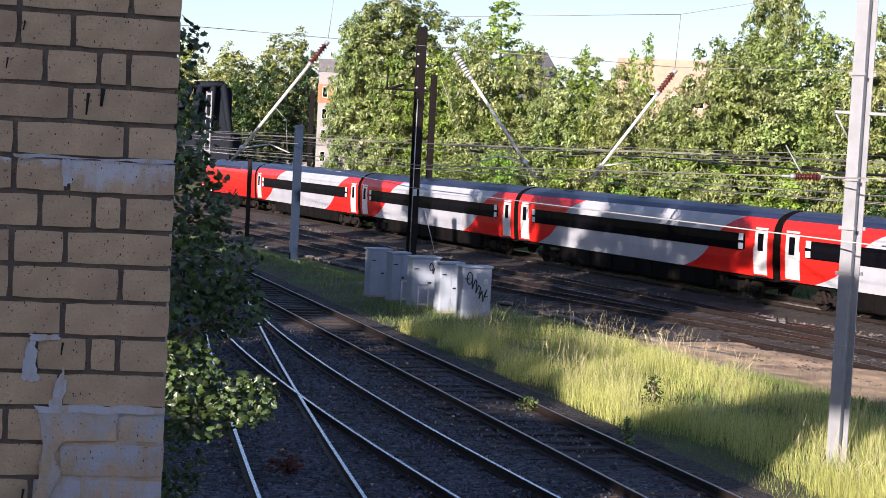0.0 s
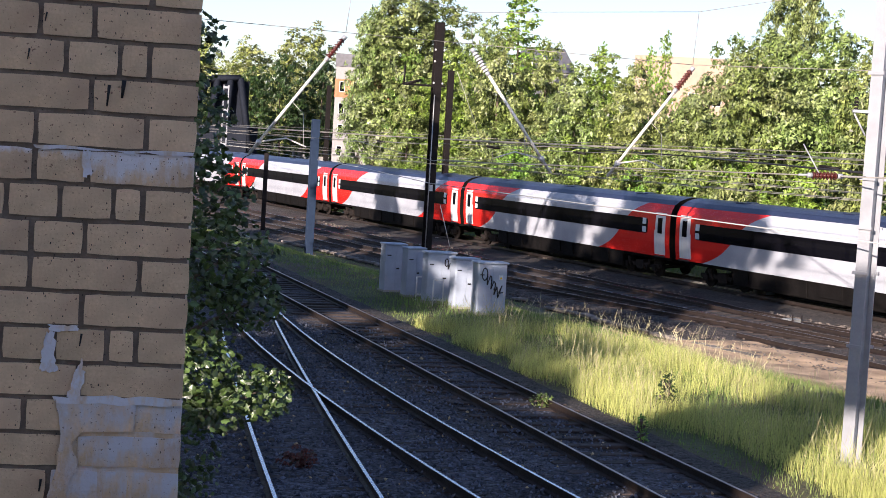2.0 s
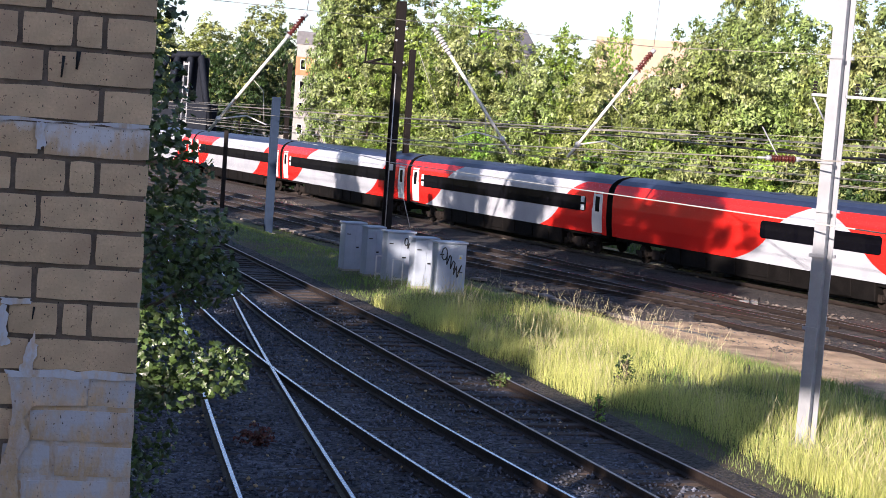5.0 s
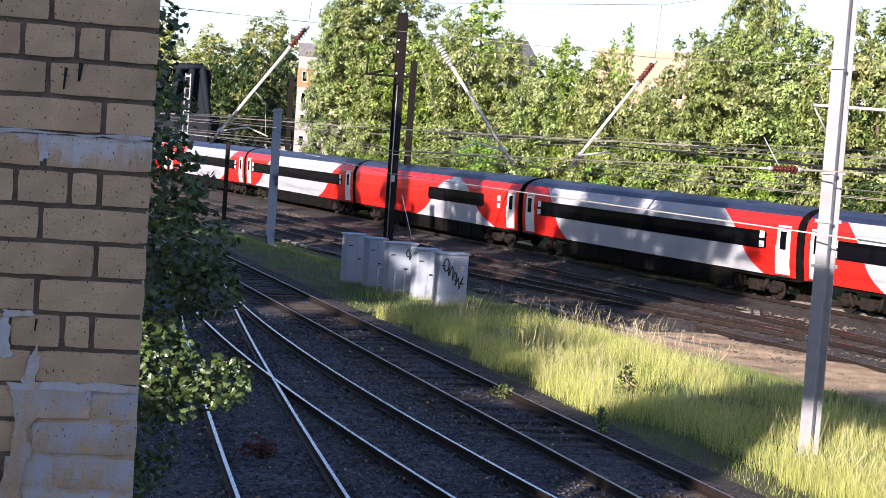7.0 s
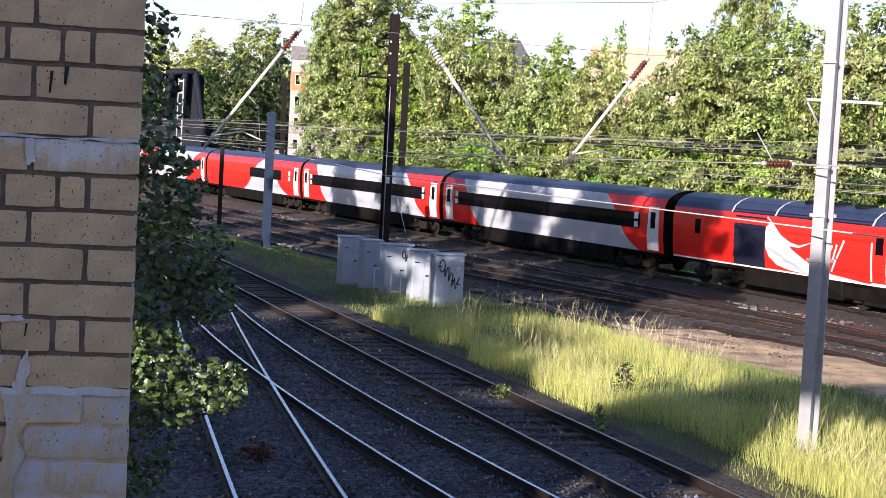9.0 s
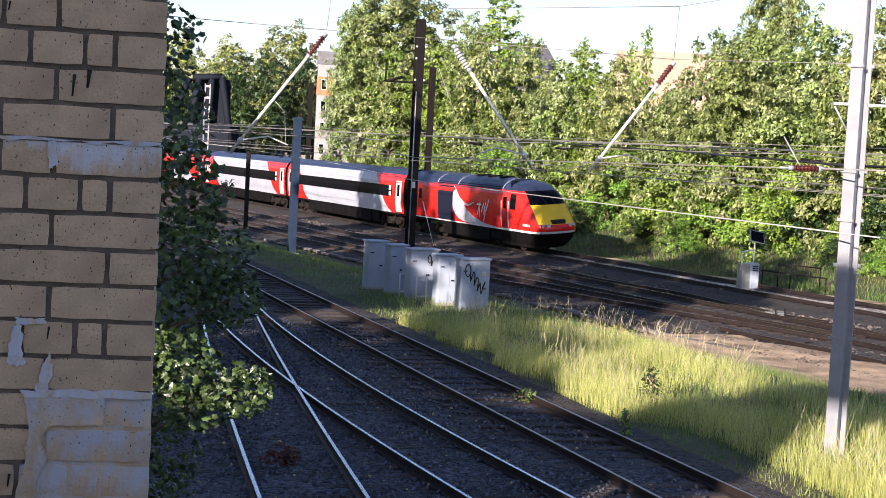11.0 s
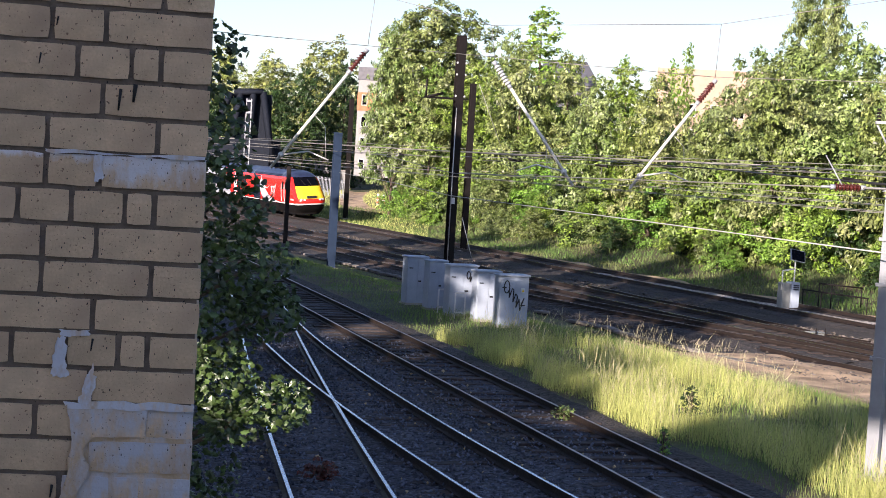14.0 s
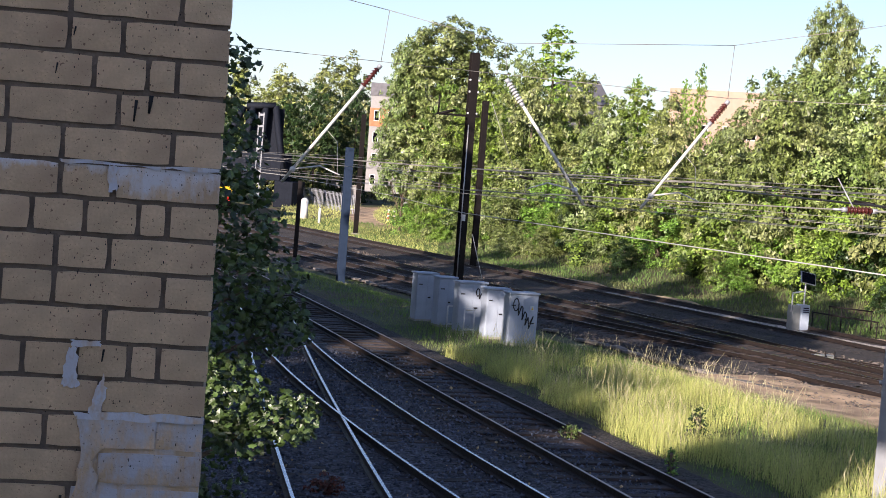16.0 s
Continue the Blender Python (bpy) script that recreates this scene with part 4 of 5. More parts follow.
def plant_embankment():
    rnd = random.Random(11)
    protos = [
        (tree("tree", "broad leafy tree with dense mid green crown", 11, 8, "mid", 1, 19000, 0.135, low=0.1, lobes_n=22), 11, 8),
        (tree("tree", "tall sunlit tree with fresh green crown", 13, 7, "fresh", 2, 18000, 0.13, low=0.12, lobes_n=20, tall=1.2), 13, 7),
        (tree("tree", "bushy olive green tree with uneven crown", 9.5, 7.5, "olive", 3, 18000, 0.13, low=0.08, lobes_n=22), 9.5, 7.5),
        (tree("tree", "slender young tree with light green leaves", 10, 4, "fresh", 4, 8000, 0.12, low=0.1, lobes_n=16, tall=0.8), 10, 4),
        (tree("bush", "dense fresh green shrub on the bank", 3.6, 5, "fresh", 5, 10000, 0.09, 0.12, 0.05, 14), 3.6, 5),
        (tree("bush", "rough spreading shrub with mid green leaves", 4.2, 5.5, "mid", 6, 10000, 0.09, 0.12, 0.05, 14), 4.2, 5.5),
        (tree("bush", "shrub at the foot of the bank, shade put into its dark green leaves", 2.8, 4.4, "dark", 7, 9000, 0.085, 0.1, 0.05, 14), 2.8, 4.4),
        (tree("tree", "large distant tree with rounded olive crown", 11, 8, "olive", 12, 18000, 0.14, low=0.1, lobes_n=26), 11, 8),
        (tree("tree", "tall leafy tree with a clear stem, added unseen for its shade", 16, 8, "mid", 14, 11000, 0.2, low=0.55, lobes_n=18), 16, 8),
        (tree("tree", "tree beyond the bridge, shade put into its dark leaves", 14, 9, "dark", 19, 11000, 0.2, low=0.05, lobes_n=28, form="dome"), 14, 9),
        (tree("tree", "tall full-crowned tree added out of view for its shade", 11, 8, "mid", 16, 5000, 0.36, low=0.08, lobes_n=22), 11, 8),
        (tree("tree", "tall dense tree with a rounded dark green crown", 16, 10, "mid", 17, 44000, 0.15, low=0.24, lobes_n=46, form="dome"), 16, 10),
        (tree("tree", "slender pointed tree with feathery green sprays", 15, 6, "fresh", 18, 12000, 0.13, low=0.15, lobes_n=30, form="cone"), 15, 6),
    ]
    used = set()

    def put(k, x, y, sx, sz):
        ob = protos[k][0]
        m = pose(x, y, ground_z(x, y) - 0.15, rnd.uniform(-3, 3), rnd.uniform(-3, 3), rnd.uniform(0, 360))
        if k in used:
            ob = copy_thing(ob, m)
        else:
            used.add(k)
            ob.matrix_basis = m
        ob.scale = (sx, sx, sz)
    for x, y, top, w, k in BACK_ROW:
        _, h, w0 = protos[k]
        put(k, x, y, w / w0 * 1.15, (top - ground_z(x, y)) / (h * 0.97))
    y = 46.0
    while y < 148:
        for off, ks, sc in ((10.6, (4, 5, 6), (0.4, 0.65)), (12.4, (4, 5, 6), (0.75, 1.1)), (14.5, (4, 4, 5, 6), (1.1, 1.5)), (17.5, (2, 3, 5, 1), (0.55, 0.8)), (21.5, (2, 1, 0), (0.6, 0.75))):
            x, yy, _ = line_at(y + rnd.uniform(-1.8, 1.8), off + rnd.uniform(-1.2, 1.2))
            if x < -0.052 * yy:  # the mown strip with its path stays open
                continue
            # low rows nearby take mostly dark shrubs: the bank's shade put into leaf colour
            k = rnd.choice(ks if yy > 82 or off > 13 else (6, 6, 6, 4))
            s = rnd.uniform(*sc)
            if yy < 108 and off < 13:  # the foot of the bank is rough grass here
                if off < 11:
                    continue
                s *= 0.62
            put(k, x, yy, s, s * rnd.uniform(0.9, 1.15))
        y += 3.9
    # unseen trees added beyond the wall and behind the camera to shade the lines
    for x, y, h in ((-8.8, 30, 17.5), (-10.8, 37, 17)):
        put(8, x, y, h / 16, h / 15.6)
    for x, y, h in ((-13.2, 45, 16.5), (-15.6, 54, 15.5), (-18.4, 63, 15), (-21.4, 73, 14.5), (-24.6, 84, 9), (-28.5, 97, 7)):
        put(10, x, y, h / 17.5, h / 10.7)
    put(8, -16.8, 23.2, 0.8, 0.92)
    put(8, -13.0, 17, 0.5, 0.9)
    for x, y, h in ((-18, 27, 13), (-21, 33, 13)):
        put(10, x, y, h / 12, h / 11)
    for l, h in ((-17, 17), (-22, 16.2), (-29, 20), (-33, 18), (-36, 18), (-44, 17), (-53, 16)):
        p = shade_place(-19, l)
        put(10, p.x, p.y, h / 11, h / 11)
    for l, h in ((-18.6, 20), (-24.8, 20.5), (-26.6, 21)):
        p = shade_place(-19, l)
        put(10, p.x, p.y, 0.5, h / 11)
    # far trees beyond the bridge; the first row's dark leaves imitate shade
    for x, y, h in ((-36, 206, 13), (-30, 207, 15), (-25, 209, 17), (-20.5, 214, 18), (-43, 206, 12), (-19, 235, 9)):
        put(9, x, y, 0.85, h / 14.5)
    for x, y, top, w in ((-33, 235, 19, 16), (-24, 225, 21, 16), (-17, 250, 17, 14), (-42, 240, 20, 18), (-52, 250, 18, 18), (-8, 260, 15, 14), (-62, 300, 18, 20), (-28, 290, 16, 20), (-2, 300, 15, 20)):
        put(7, x, y, w / 8, (top - ground_z(x, y)) / 10.6)


plant_embankment()


def maple_leaf(rnd, p, nrm, s, v, f):
    """A lobed leaf, a little cupped."""
    a = nrm.orthogonal().normalized()
    a.rotate(Matrix.Rotation(rnd.uniform(0, 6.28), 3, nrm))
    b = nrm.cross(a)
    n = len(v)
    shape = [(-0.9, 0), (-0.35, 0.62), (0.12, 0.5), (0.42, 0.78), (0.5, 0.3), (1.0, 0.0), (0.5, -0.3), (0.42, -0.78), (0.12, -0.5), (-0.35, -0.62)]
    v.append(p + nrm * s * 0.1)
    v += [p + a * s * x + b * s * y - nrm * s * 0.12 * abs(y) for x, y in shape]
    f += [(n, n + 1 + i, n + 1 + (i + 1) % 10) for i in range(10)]


def near_bush():
    """The sycamore that leans out beside the pillar."""
    rnd = random.Random(21)
    th = tagged(empty("sycamore"), "dark leafy sycamore leaning out beside the brick pillar", "tree")
    bm = bmesh.new()
    tube(bm, (-2.9, 11.6, -0.3), (-2.7, 11.8, 3.6), 0.16, 0.1)
    tube(bm, (-2.7, 11.8, 3.6), (-2.5, 12, 6.3), 0.1, 0.03)
    lobes = []
    for x, y, z, rx, rz, n in ((-2.35, 12.2, 5.6, 0.42, 0.38, 300), (-2.25, 12.0, 5.0, 0.45, 0.45, 420), (-2.1, 11.9, 4.45, 0.5, 0.42, 460), (-1.85, 12.0, 3.95, 0.45, 0.38, 440),
                               (-1.62, 12.1, 3.62, 0.28, 0.22, 220), (-2.2, 11.8, 3.5, 0.55, 0.5, 480), (-2.0, 11.5, 3.15, 0.42, 0.3, 420), (-2.3, 11.4, 3.3, 0.4, 0.3, 300), (-1.45, 11.5, 3.0, 0.3, 0.2, 260), (-1.75, 11.4, 2.85, 0.28, 0.16, 200), (-2.3, 12.3, 2.3, 0.5, 0.55, 420), (-2.5, 12.6, 1.6, 0.5, 0.7, 320), (-2.9, 12.5, 4.5, 0.7, 1.6, 600), (-2.5, 13.5, 0.8, 0.6, 0.85, 420)):
        lobes.append(((x, y, z), (rx, 0.5, rz), n))
        tube(bm, (-2.75, 11.8, max(0.4, z - 0.6)), (x, y, z), 0.035, 0.012, seg=6)
    part("trunk", bm, M_BARK, th)
    v, f = [], []
    for c, r, n in lobes:
        for _ in range(int(n * 1.45)):
            d = Vector((rnd.gauss(0, 1), rnd.gauss(0, 1), rnd.gauss(0, 1))).normalized() * (1 - abs(rnd.gauss(0, 0.3)))
            p = Vector(c) + Vector((d.x * r[0], d.y * r[1], d.z * r[2]))
            nrm = Vector((d.x * 0.4 + rnd.uniform(-0.5, 0.5), d.y * 0.4 - 0.2 + rnd.uniform(-1, 1), 0.4 + rnd.uniform(-0.9, 0.8))).normalized()
            maple_leaf(rnd, p, nrm, rnd.uniform(0.02, 0.046), v, f)
    raw("crown", v, f, M_LEAF["near"], th)


near_bush()


def grass(name, label, region, count, height, seed, material, width=0.012, head=0.0, lean=0.25):
    """Blades in three joints. region(rnd) gives x, y, a height factor; None skips."""
    rnd = random.Random(seed)
    v, f = [], []
    for _ in range(count):
        q = region(rnd)
        if not q:
            continue
        x, y, k = q
        z = ground_z(x, y) - 0.03
        h = height * k * rnd.uniform(0.55, 1.15)
        a = rnd.uniform(0, 6.28)
        w = width * rnd.uniform(0.7, 1.3)
        dx, dy = rnd.gauss(0.03, lean) * h, rnd.gauss(0, lean) * h
        ux, uy = w * math.cos(a), w * math.sin(a)
        n = len(v)
        v += [(x - ux, y - uy, z), (x + ux, y + uy, z), (x - ux * 0.8 + dx * 0.3, y - uy * 0.8 + dy * 0.3, z + h * 0.6), (x + ux * 0.8 + dx * 0.3, y + uy * 0.8 + dy * 0.3, z + h * 0.6), (x + dx, y + dy, z + h)]
        f += [(n, n + 1, n + 3, n + 2), (n + 2, n + 3, n + 4)]
        if head and rnd.random() < head:
            m = len(v)
            tx, ty = dx * 1.5, dy * 1.5
            v += [(x + dx * 0.7, y + dy * 0.7, z + h * 0.85), (x + dx + 0.005 * math.cos(a), y + dy + 0.005 * math.sin(a), z + h * 0.97), (x + tx, y + ty, z + h * 1.2), (x + dx - 0.005 * math.cos(a), y + dy - 0.005 * math.sin(a), z + h * 0.97)]
            f += [(m, m + 1, m + 2, m + 3)]
    return tagged(raw(name, v, f, material), label, "grass", kind="stuff")


def siding_x(y):
    return -0.012 - 0.338 * (y - 32) + 1.505


def between(rnd):
    """The strip between the rusty siding and the main lines."""
    y = 21 + 62 * rnd.random() ** 1.6
    x0 = siding_x(y) + 1.05
    x1 = line_at(y, -13.4)[0] if y > 40 else line_at(40, -13.4)[0] + (40 - y) * 0.5
    u = rnd.random()
    x = x0 + (x1 - x0) * u
    d = x - x0
    k = min(1, 0.25 + d * 0.5) * (0.75 + 0.5 * noise.noise((x * 0.5, y * 0.35, 7)))
    if y > 50:
        k *= 0.55
    o = perp_off(x, y)
    if o > -16.5:
        k *= 0.6
    return x, y, max(0.15, k)


def tussock(rnd):
    y = 22 + 22 * rnd.random()
    x0 = siding_x(y) + 1.35 + (0.9 if y < 29 else 0)
    x = x0 + rnd.random() ** 1.15 * (6.2 if y > 29 else 7.5)
    if noise.noise((x * 0.6, y * 0.45, 2)) < -0.15:
        return None
    return x, y, 0.8 + 0.4 * noise.noise((x * 0.5, y * 0.4, 5))


def stems(rnd):
    q = tussock(rnd)
    if not q or noise.noise((q[0] * 0.9, q[1] * 0.7, 12)) < -0.1:
        return None
    return q


grass("grass", "long green meadow grass between the lines", between, 75000, 0.42, 31, M_GRASS, 0.006, lean=0.32)
grass("seed_grass", "pale yellow-green grass beside the siding", tussock, 46000, 0.6, 32, M_STRAW, 0.0034, lean=0.26)
grass("seed_heads", "tall thin stems with buff seed heads above the grass", stems, 4200, 1.0, 36, M_SEED, 0.0022, head=1.0, lean=0.17)


def near_clump(rnd):
    y = 18.5 + 6.0 * rnd.random()
    x = siding_x(y) + 2.0 + (24.5 - y) * 0.06 + 4.0 * rnd.random()
    return x, y, 0.85 + 0.35 * noise.noise((x, y, 9))


grass("seed_grass", "tall pale seeding grass round the foot of the mast", near_clump, 16000, 0.75, 35, M_STRAW, 0.0028, head=0.4, lean=0.26)
grass("seed_heads", "tall buff seeding stems by the mast", near_clump, 1800, 1.0, 37, M_SEED, 0.0018, head=1.0, lean=0.22)


def verge(rnd):
    y = 48 + 110 * rnd.random()
    x, yy, _ = line_at(y, (5.4 if 64 < y < 98 else 4.2) + 9.5 * rnd.random() ** 0.85)
    return x, yy, 0.5 + 0.5 * rnd.random()


grass("verge_grass", "rough green grass on the far verge", verge, 34000, 0.42, 33, M_VERGE, 0.018, lean=0.4)


def far_path_x(y):
    return float(np.interp(y, [146, 155, 170, 190, 225, 280], [-10.6, -13.0, -14.8, -16.0, -17.5, -24.0]))


def far_strip(rnd):
    y = 112 + 110 * rnd.random()
    x = -y * rnd.uniform(0.035, 0.14)
    if perp_off(x, y) < 4.0 or (y > 146 and abs(x - far_path_x(y)) < 1.3 + 0.4 * noise.noise((x, y, 3))):
        return None
    return x, y, 0.4 + 0.9 * rnd.random()


grass("far_grass", "sunlit rough grass strip beside the distant path", far_strip, 26000, 0.36, 34, M_STRAW, 0.018, lean=0.4)


def small_weed(name, label, x, y, z, h, w, leaf, seed, n):
    th = tree(name, label, h, w, leaf, seed, n, 0.035, 0.02, 0.05, 9)
    th["group"] = "weeds by the track"
    th["category"] = "shrub"
    th.matrix_basis = pose(x, y, z)


small_weed("shrub", "small dark green sapling among the seeding grass", 4.5, 31.3, -0.3, 0.9, 0.62, "dark", 41, 900)
small_weed("weed", "small reddish brown weed between the rails", -2.25, 23.6, -0.22, 0.35, 0.75, "russet", 42, 700)
small_weed("weed", "low green weed between the rusty rails", 1.9, 30.6, -0.22, 0.35, 0.55, "mid", 43, 400)
small_weed("weed", "thin green weed beside the rusty rail", 3.55, 27.6, -0.22, 0.6, 0.35, "fresh", 44, 260)


# ---- masts, span wires and lineside things ----
def i_column(name, label, x, y, z0, z1, w, d, material, rz=0, plate=True):
    """A rolled H-section column with base plate and straps."""
    th = tagged(empty(name, pose(x, y, 0, 0, 0, rz)), label, "mast")
    for s in (-1, 1):
        bm = bmesh.new()
        box(bm, (-w / 2, s * d / 2 - 0.012, z0), (w / 2, s * d / 2 + 0.012, z1), bevel=0.004)
        part("flange", bm, material, th)
    bm = bmesh.new()
    box(bm, (-0.012, -d / 2 + 0.013, z0), (0.012, d / 2 - 0.013, z1 - 0.002))
    part("web", bm, material, th)
    if plate:
        bm = bmesh.new()
        box(bm, (-w * 0.9, -d * 0.9, z0 - 0.35), (w * 0.9, d * 0.9, z0 + 0.02), bevel=0.03)
        part("foundation", bm, M_CONC, th)
    return th


def strap(th, z, w, d, material):
    for y0, y1 in ((-d / 2 - 0.05, -d / 2 - 0.015), (d / 2 + 0.015, d / 2 + 0.05)):
        bm = bmesh.new()
        box(bm, (-w / 2 - 0.04, y0, z - 0.03), (w / 2 + 0.04, y1, z + 0.03))
        part("strap", bm, material, th)


def near_mast():
    th = i_column("overhead_line_mast", "tall galvanised steel H-section mast in the grass", 7.2, 26.9, -0.2, 11.0, 0.24, 0.27, M_GALV, rz=312)
    for z in (1.9, 3.2, 4.0, 4.86, 6.7, 8.6):
        strap(th, z, 0.24, 0.27, M_GALV)
    ins = tagged(empty("insulator", pose(0, 0, 0)), "red-brown ribbed insulator on a steel arm at the mast", "insulator")
    insulator(ins, (6.1, 26.75, 4.86), (6.55, 26.8, 4.87), 0.075, 7, M_RUSTY_INS)
    bm = bmesh.new()
    tube(bm, (5.85, 26.72, 4.855), (6.12, 26.75, 4.86), 0.022)
    part("arm_end", bm, M_GALV, ins)
    bm = bmesh.new()
    tube(bm, (6.55, 26.8, 4.87), (7.05, 26.85, 4.88), 0.02)
    part("arm", bm, M_GALV, ins)
    bm = bmesh.new()
    tube(bm, (6.22, 26.78, 4.9), (5.98, 27.1, 5.4), 0.012)
    part("tie_wire", bm, M_GALV, ins)
    arm = tagged(empty("bracket_arm", pose(0, 0, 0)), "galvanised bracket with two small insulators on the mast", "bracket")
    bm = bmesh.new()
    box(bm, (6.75, 26.86, 6.0), (7.05, 26.94, 6.05))
    box(bm, (7.35, 26.86, 6.0), (8.1, 26.94, 6.05))
    tube(bm, (6.78, 26.9, 5.98), (7.0, 26.9, 5.6), 0.018)
    part("bar", bm, M_GALV, arm)
    for x in (6.8, 7.55):
        bm = bmesh.new()
        for k in range(4):
            tube(bm, (x, 26.9, 6.05 + k * 0.06), (x, 26.9, 6.09 + k * 0.06), 0.045, 0.03)
        part("small_insulator", bm, M_BROWNSTEEL, arm)


def insulator(th, a, b, r, n, material):
    a, b = Vector(a), Vector(b)
    bm = bmesh.new()
    tube(bm, a, b, r * 0.45)
    for k in range(n):
        p, q = a.lerp(b, (k + 0.15) / n), a.lerp(b, (k + 0.75) / n)
        tube(bm, p, q, r, r * 0.6, seg=12)
    part("insulator", bm, material, th)
    bm = bmesh.new()
    d = (b - a).normalized() * r * 1.2
    tube(bm, a - d, a, r * 0.6)
    part("end_cap", bm, M_GALV, th)
    bm = bmesh.new()
    tube(bm, b, b + d, r * 0.6)
    part("end_cap", bm, M_GALV, th)


near_mast()


def lattice_pair(name, label, x, y, z1, gap, w, material, rz=0, z0=-0.9):
    """A mast of two channels with batten plates."""
    th = tagged(empty(name, pose(x, y, 0, 0, 0, rz)), label, "mast")
    for s in (-1, 1):
        bm = bmesh.new()
        box(bm, (s * gap / 2 - 0.03, -w / 2, z0), (s * gap / 2 + 0.03, w / 2, z1), bevel=0.006)
        box(bm, (s * gap / 2 - 0.03 + s * 0.031, -w / 2, z0), (s * gap / 2 + s * 0.09, -w / 2 + 0.02, z1 - 0.01))
        part("channel", bm, material, th)
    z = z0 + 0.6
    while z < z1:
        bm = bmesh.new()
        box(bm, (-gap / 2 + 0.031, -w / 2 - 0.004, z), (gap / 2 - 0.031, -w / 2 + 0.02, z + 0.25))
        part("batten", bm, material, th)
        z += 1.3
    return th


mast = i_column("overhead_line_mast", "tall dark brown steel mast behind the cabinets", -1.6, 79, -0.9, 11.3, 0.42, 0.4, M_BROWNSTEEL, 20)
bm = bmesh.new()
box(bm, (-0.12, -0.24, 2.65), (0.06, -0.16, 2.98))
part("number_plate", bm, M_WHITE, mast, "small white plate")
bm = bmesh.new()
box(bm, (-1.9, -0.2, 8.0), (0.4, -0.12, 8.1))
tube(bm, (-1.8, -0.16, 8.1), (-1.8, -0.16, 9.0), 0.05)
tube(bm, (-1.75, -0.16, 8.05), (-0.9, -0.16, 8.3), 0.07)
part("crossarm", bm, M_BROWNSTEEL, mast)
bm = bmesh.new()
tube(bm, (-0.14, -0.2, -0.8), (-0.14, -0.2, 7.6), 0.035)
part("cable_duct", bm, M_WIRE_PALE, mast, "pale cable running down the mast")
for zz in (8.2, 9.3, 9.9):
    for dx in (-0.22, 0.25):
        bm = bmesh.new()
        bmesh.ops.create_uvsphere(bm, u_segments=8, v_segments=6, radius=0.06, matrix=Matrix.Translation((dx, -0.2, zz)))
        part("bolt_insulator", bm, M_GREY_INS, mast)
i_column("overhead_line_mast", "brown steel mast beyond the main lines", -1.1, 99, -0.9, 9.9, 0.34, 0.34, M_BROWNSTEEL, 20)
i_column("overhead_line_mast", "distant brown steel mast beside the line", -12.3, 137, -0.9, 9.8, 0.36, 0.36, M_BROWNSTEEL, 20)
lattice_pair("overhead_line_mast", "distant pale steel mast near the girder bridge", -27.5, 175, 10.5, 0.5, 0.3, M_GALV, 12)
i_column("signal_post", "blue grey painted steel post beside the loop line", -7.5, 77, -0.9, 5.95, 0.36, 0.36, M_BLUEGREY, 20)
i_column("short_post", "short dark steel post by the track", -12.2, 95, -0.9, 3.9, 0.26, 0.26, M_BROWNSTEEL, 10, plate=False)


def span():
    """Head-span wires over the lines, from which three raked tubes with insulators hang."""
    th = tagged(empty("head_span"), "thin steel span wires over the railway", "overhead wire")

    def wire(pts, r, material=M_WIRE):
        for a, b in zip(pts, pts[1:]):
            bm = bmesh.new()
            tube(bm, a, b, r * 1.2, seg=5)
            part("span_wire", bm, material, th)
    wire([(-40, 64, 11.2), (-11.2, 64, 9.65), (-5.2, 64, 9.45), (0.1, 64, 9.3), (9.3, 64, 9.0), (30, 64, 9.6)], 0.012)
    wire([(-16, 64, 13.6), (-5.0, 64, 11.6), (-0.1, 64, 10.6), (9.4, 64, 11.2), (22, 64, 13.8)], 0.012)
    for a, b in (((-5.2, 64, 9.45), (-5.0, 64, 11.6)), ((0.1, 64, 9.3), (-0.1, 64, 10.6)), ((9.3, 64, 9.0), (9.4, 64, 11.2))):
        wire([a, b], 0.012)


span()


def raked_tube(low, high, material):
    low, high = Vector(low), Vector(high)
    th = tagged(empty("cantilever_tube"), "raked pale steel tube with ribbed insulator, hung over the track", "cantilever")
    d = (high - low).normalized()
    a = high - d * 1.25
    bm = bmesh.new()
    tube(bm, low, a, 0.065, seg=10)
    part("tube", bm, M_PALETUBE, th)
    insulator(th, a + d * 0.15, high - d * 0.15, 0.16, 7, material)
    bm = bmesh.new()
    s = 1 if d.x > 0 else -1
    c = low + d * 0.7
    tube(bm, c, c + Vector((s * 1.15, 0, 0.22)), 0.035)
    tube(bm, c + Vector((s * 1.15, 0, 0.22)), c + Vector((s * 2.0, 0, -0.1)), 0.03)
    bmesh.ops.create_uvsphere(bm, u_segments=8, v_segments=6, radius=0.13, matrix=Matrix.Translation(c))
    part("registration_arm", bm, M_PALETUBE, th)
    bm = bmesh.new()
    q = low + d * 2.9
    tube(bm, q, q + Vector((0.5, 0, -0.5)), 0.012)
    tube(bm, q + Vector((0.5, 0, -0.5)), q + Vector((0.6, 0, -1.9)), 0.012)
    part("drop_wire", bm, M_WIRE_PALE, th)


M_PALETUBE = mat("pale_painted_tube", (0.7, 0.68, 0.63), 0.5, 0.1, var=0.1, bump=0.05)
raked_tube((-9.0, 64, 4.13), (-5.22, 64, 9.28), M_RUSTY_INS)
raked_tube((3.7, 64.1, 4.15), (0.1, 64.1, 9.09), M_GREY_INS)
raked_tube((6.06, 64, 4.15), (9.32, 64, 8.87), M_RUSTY_INS)


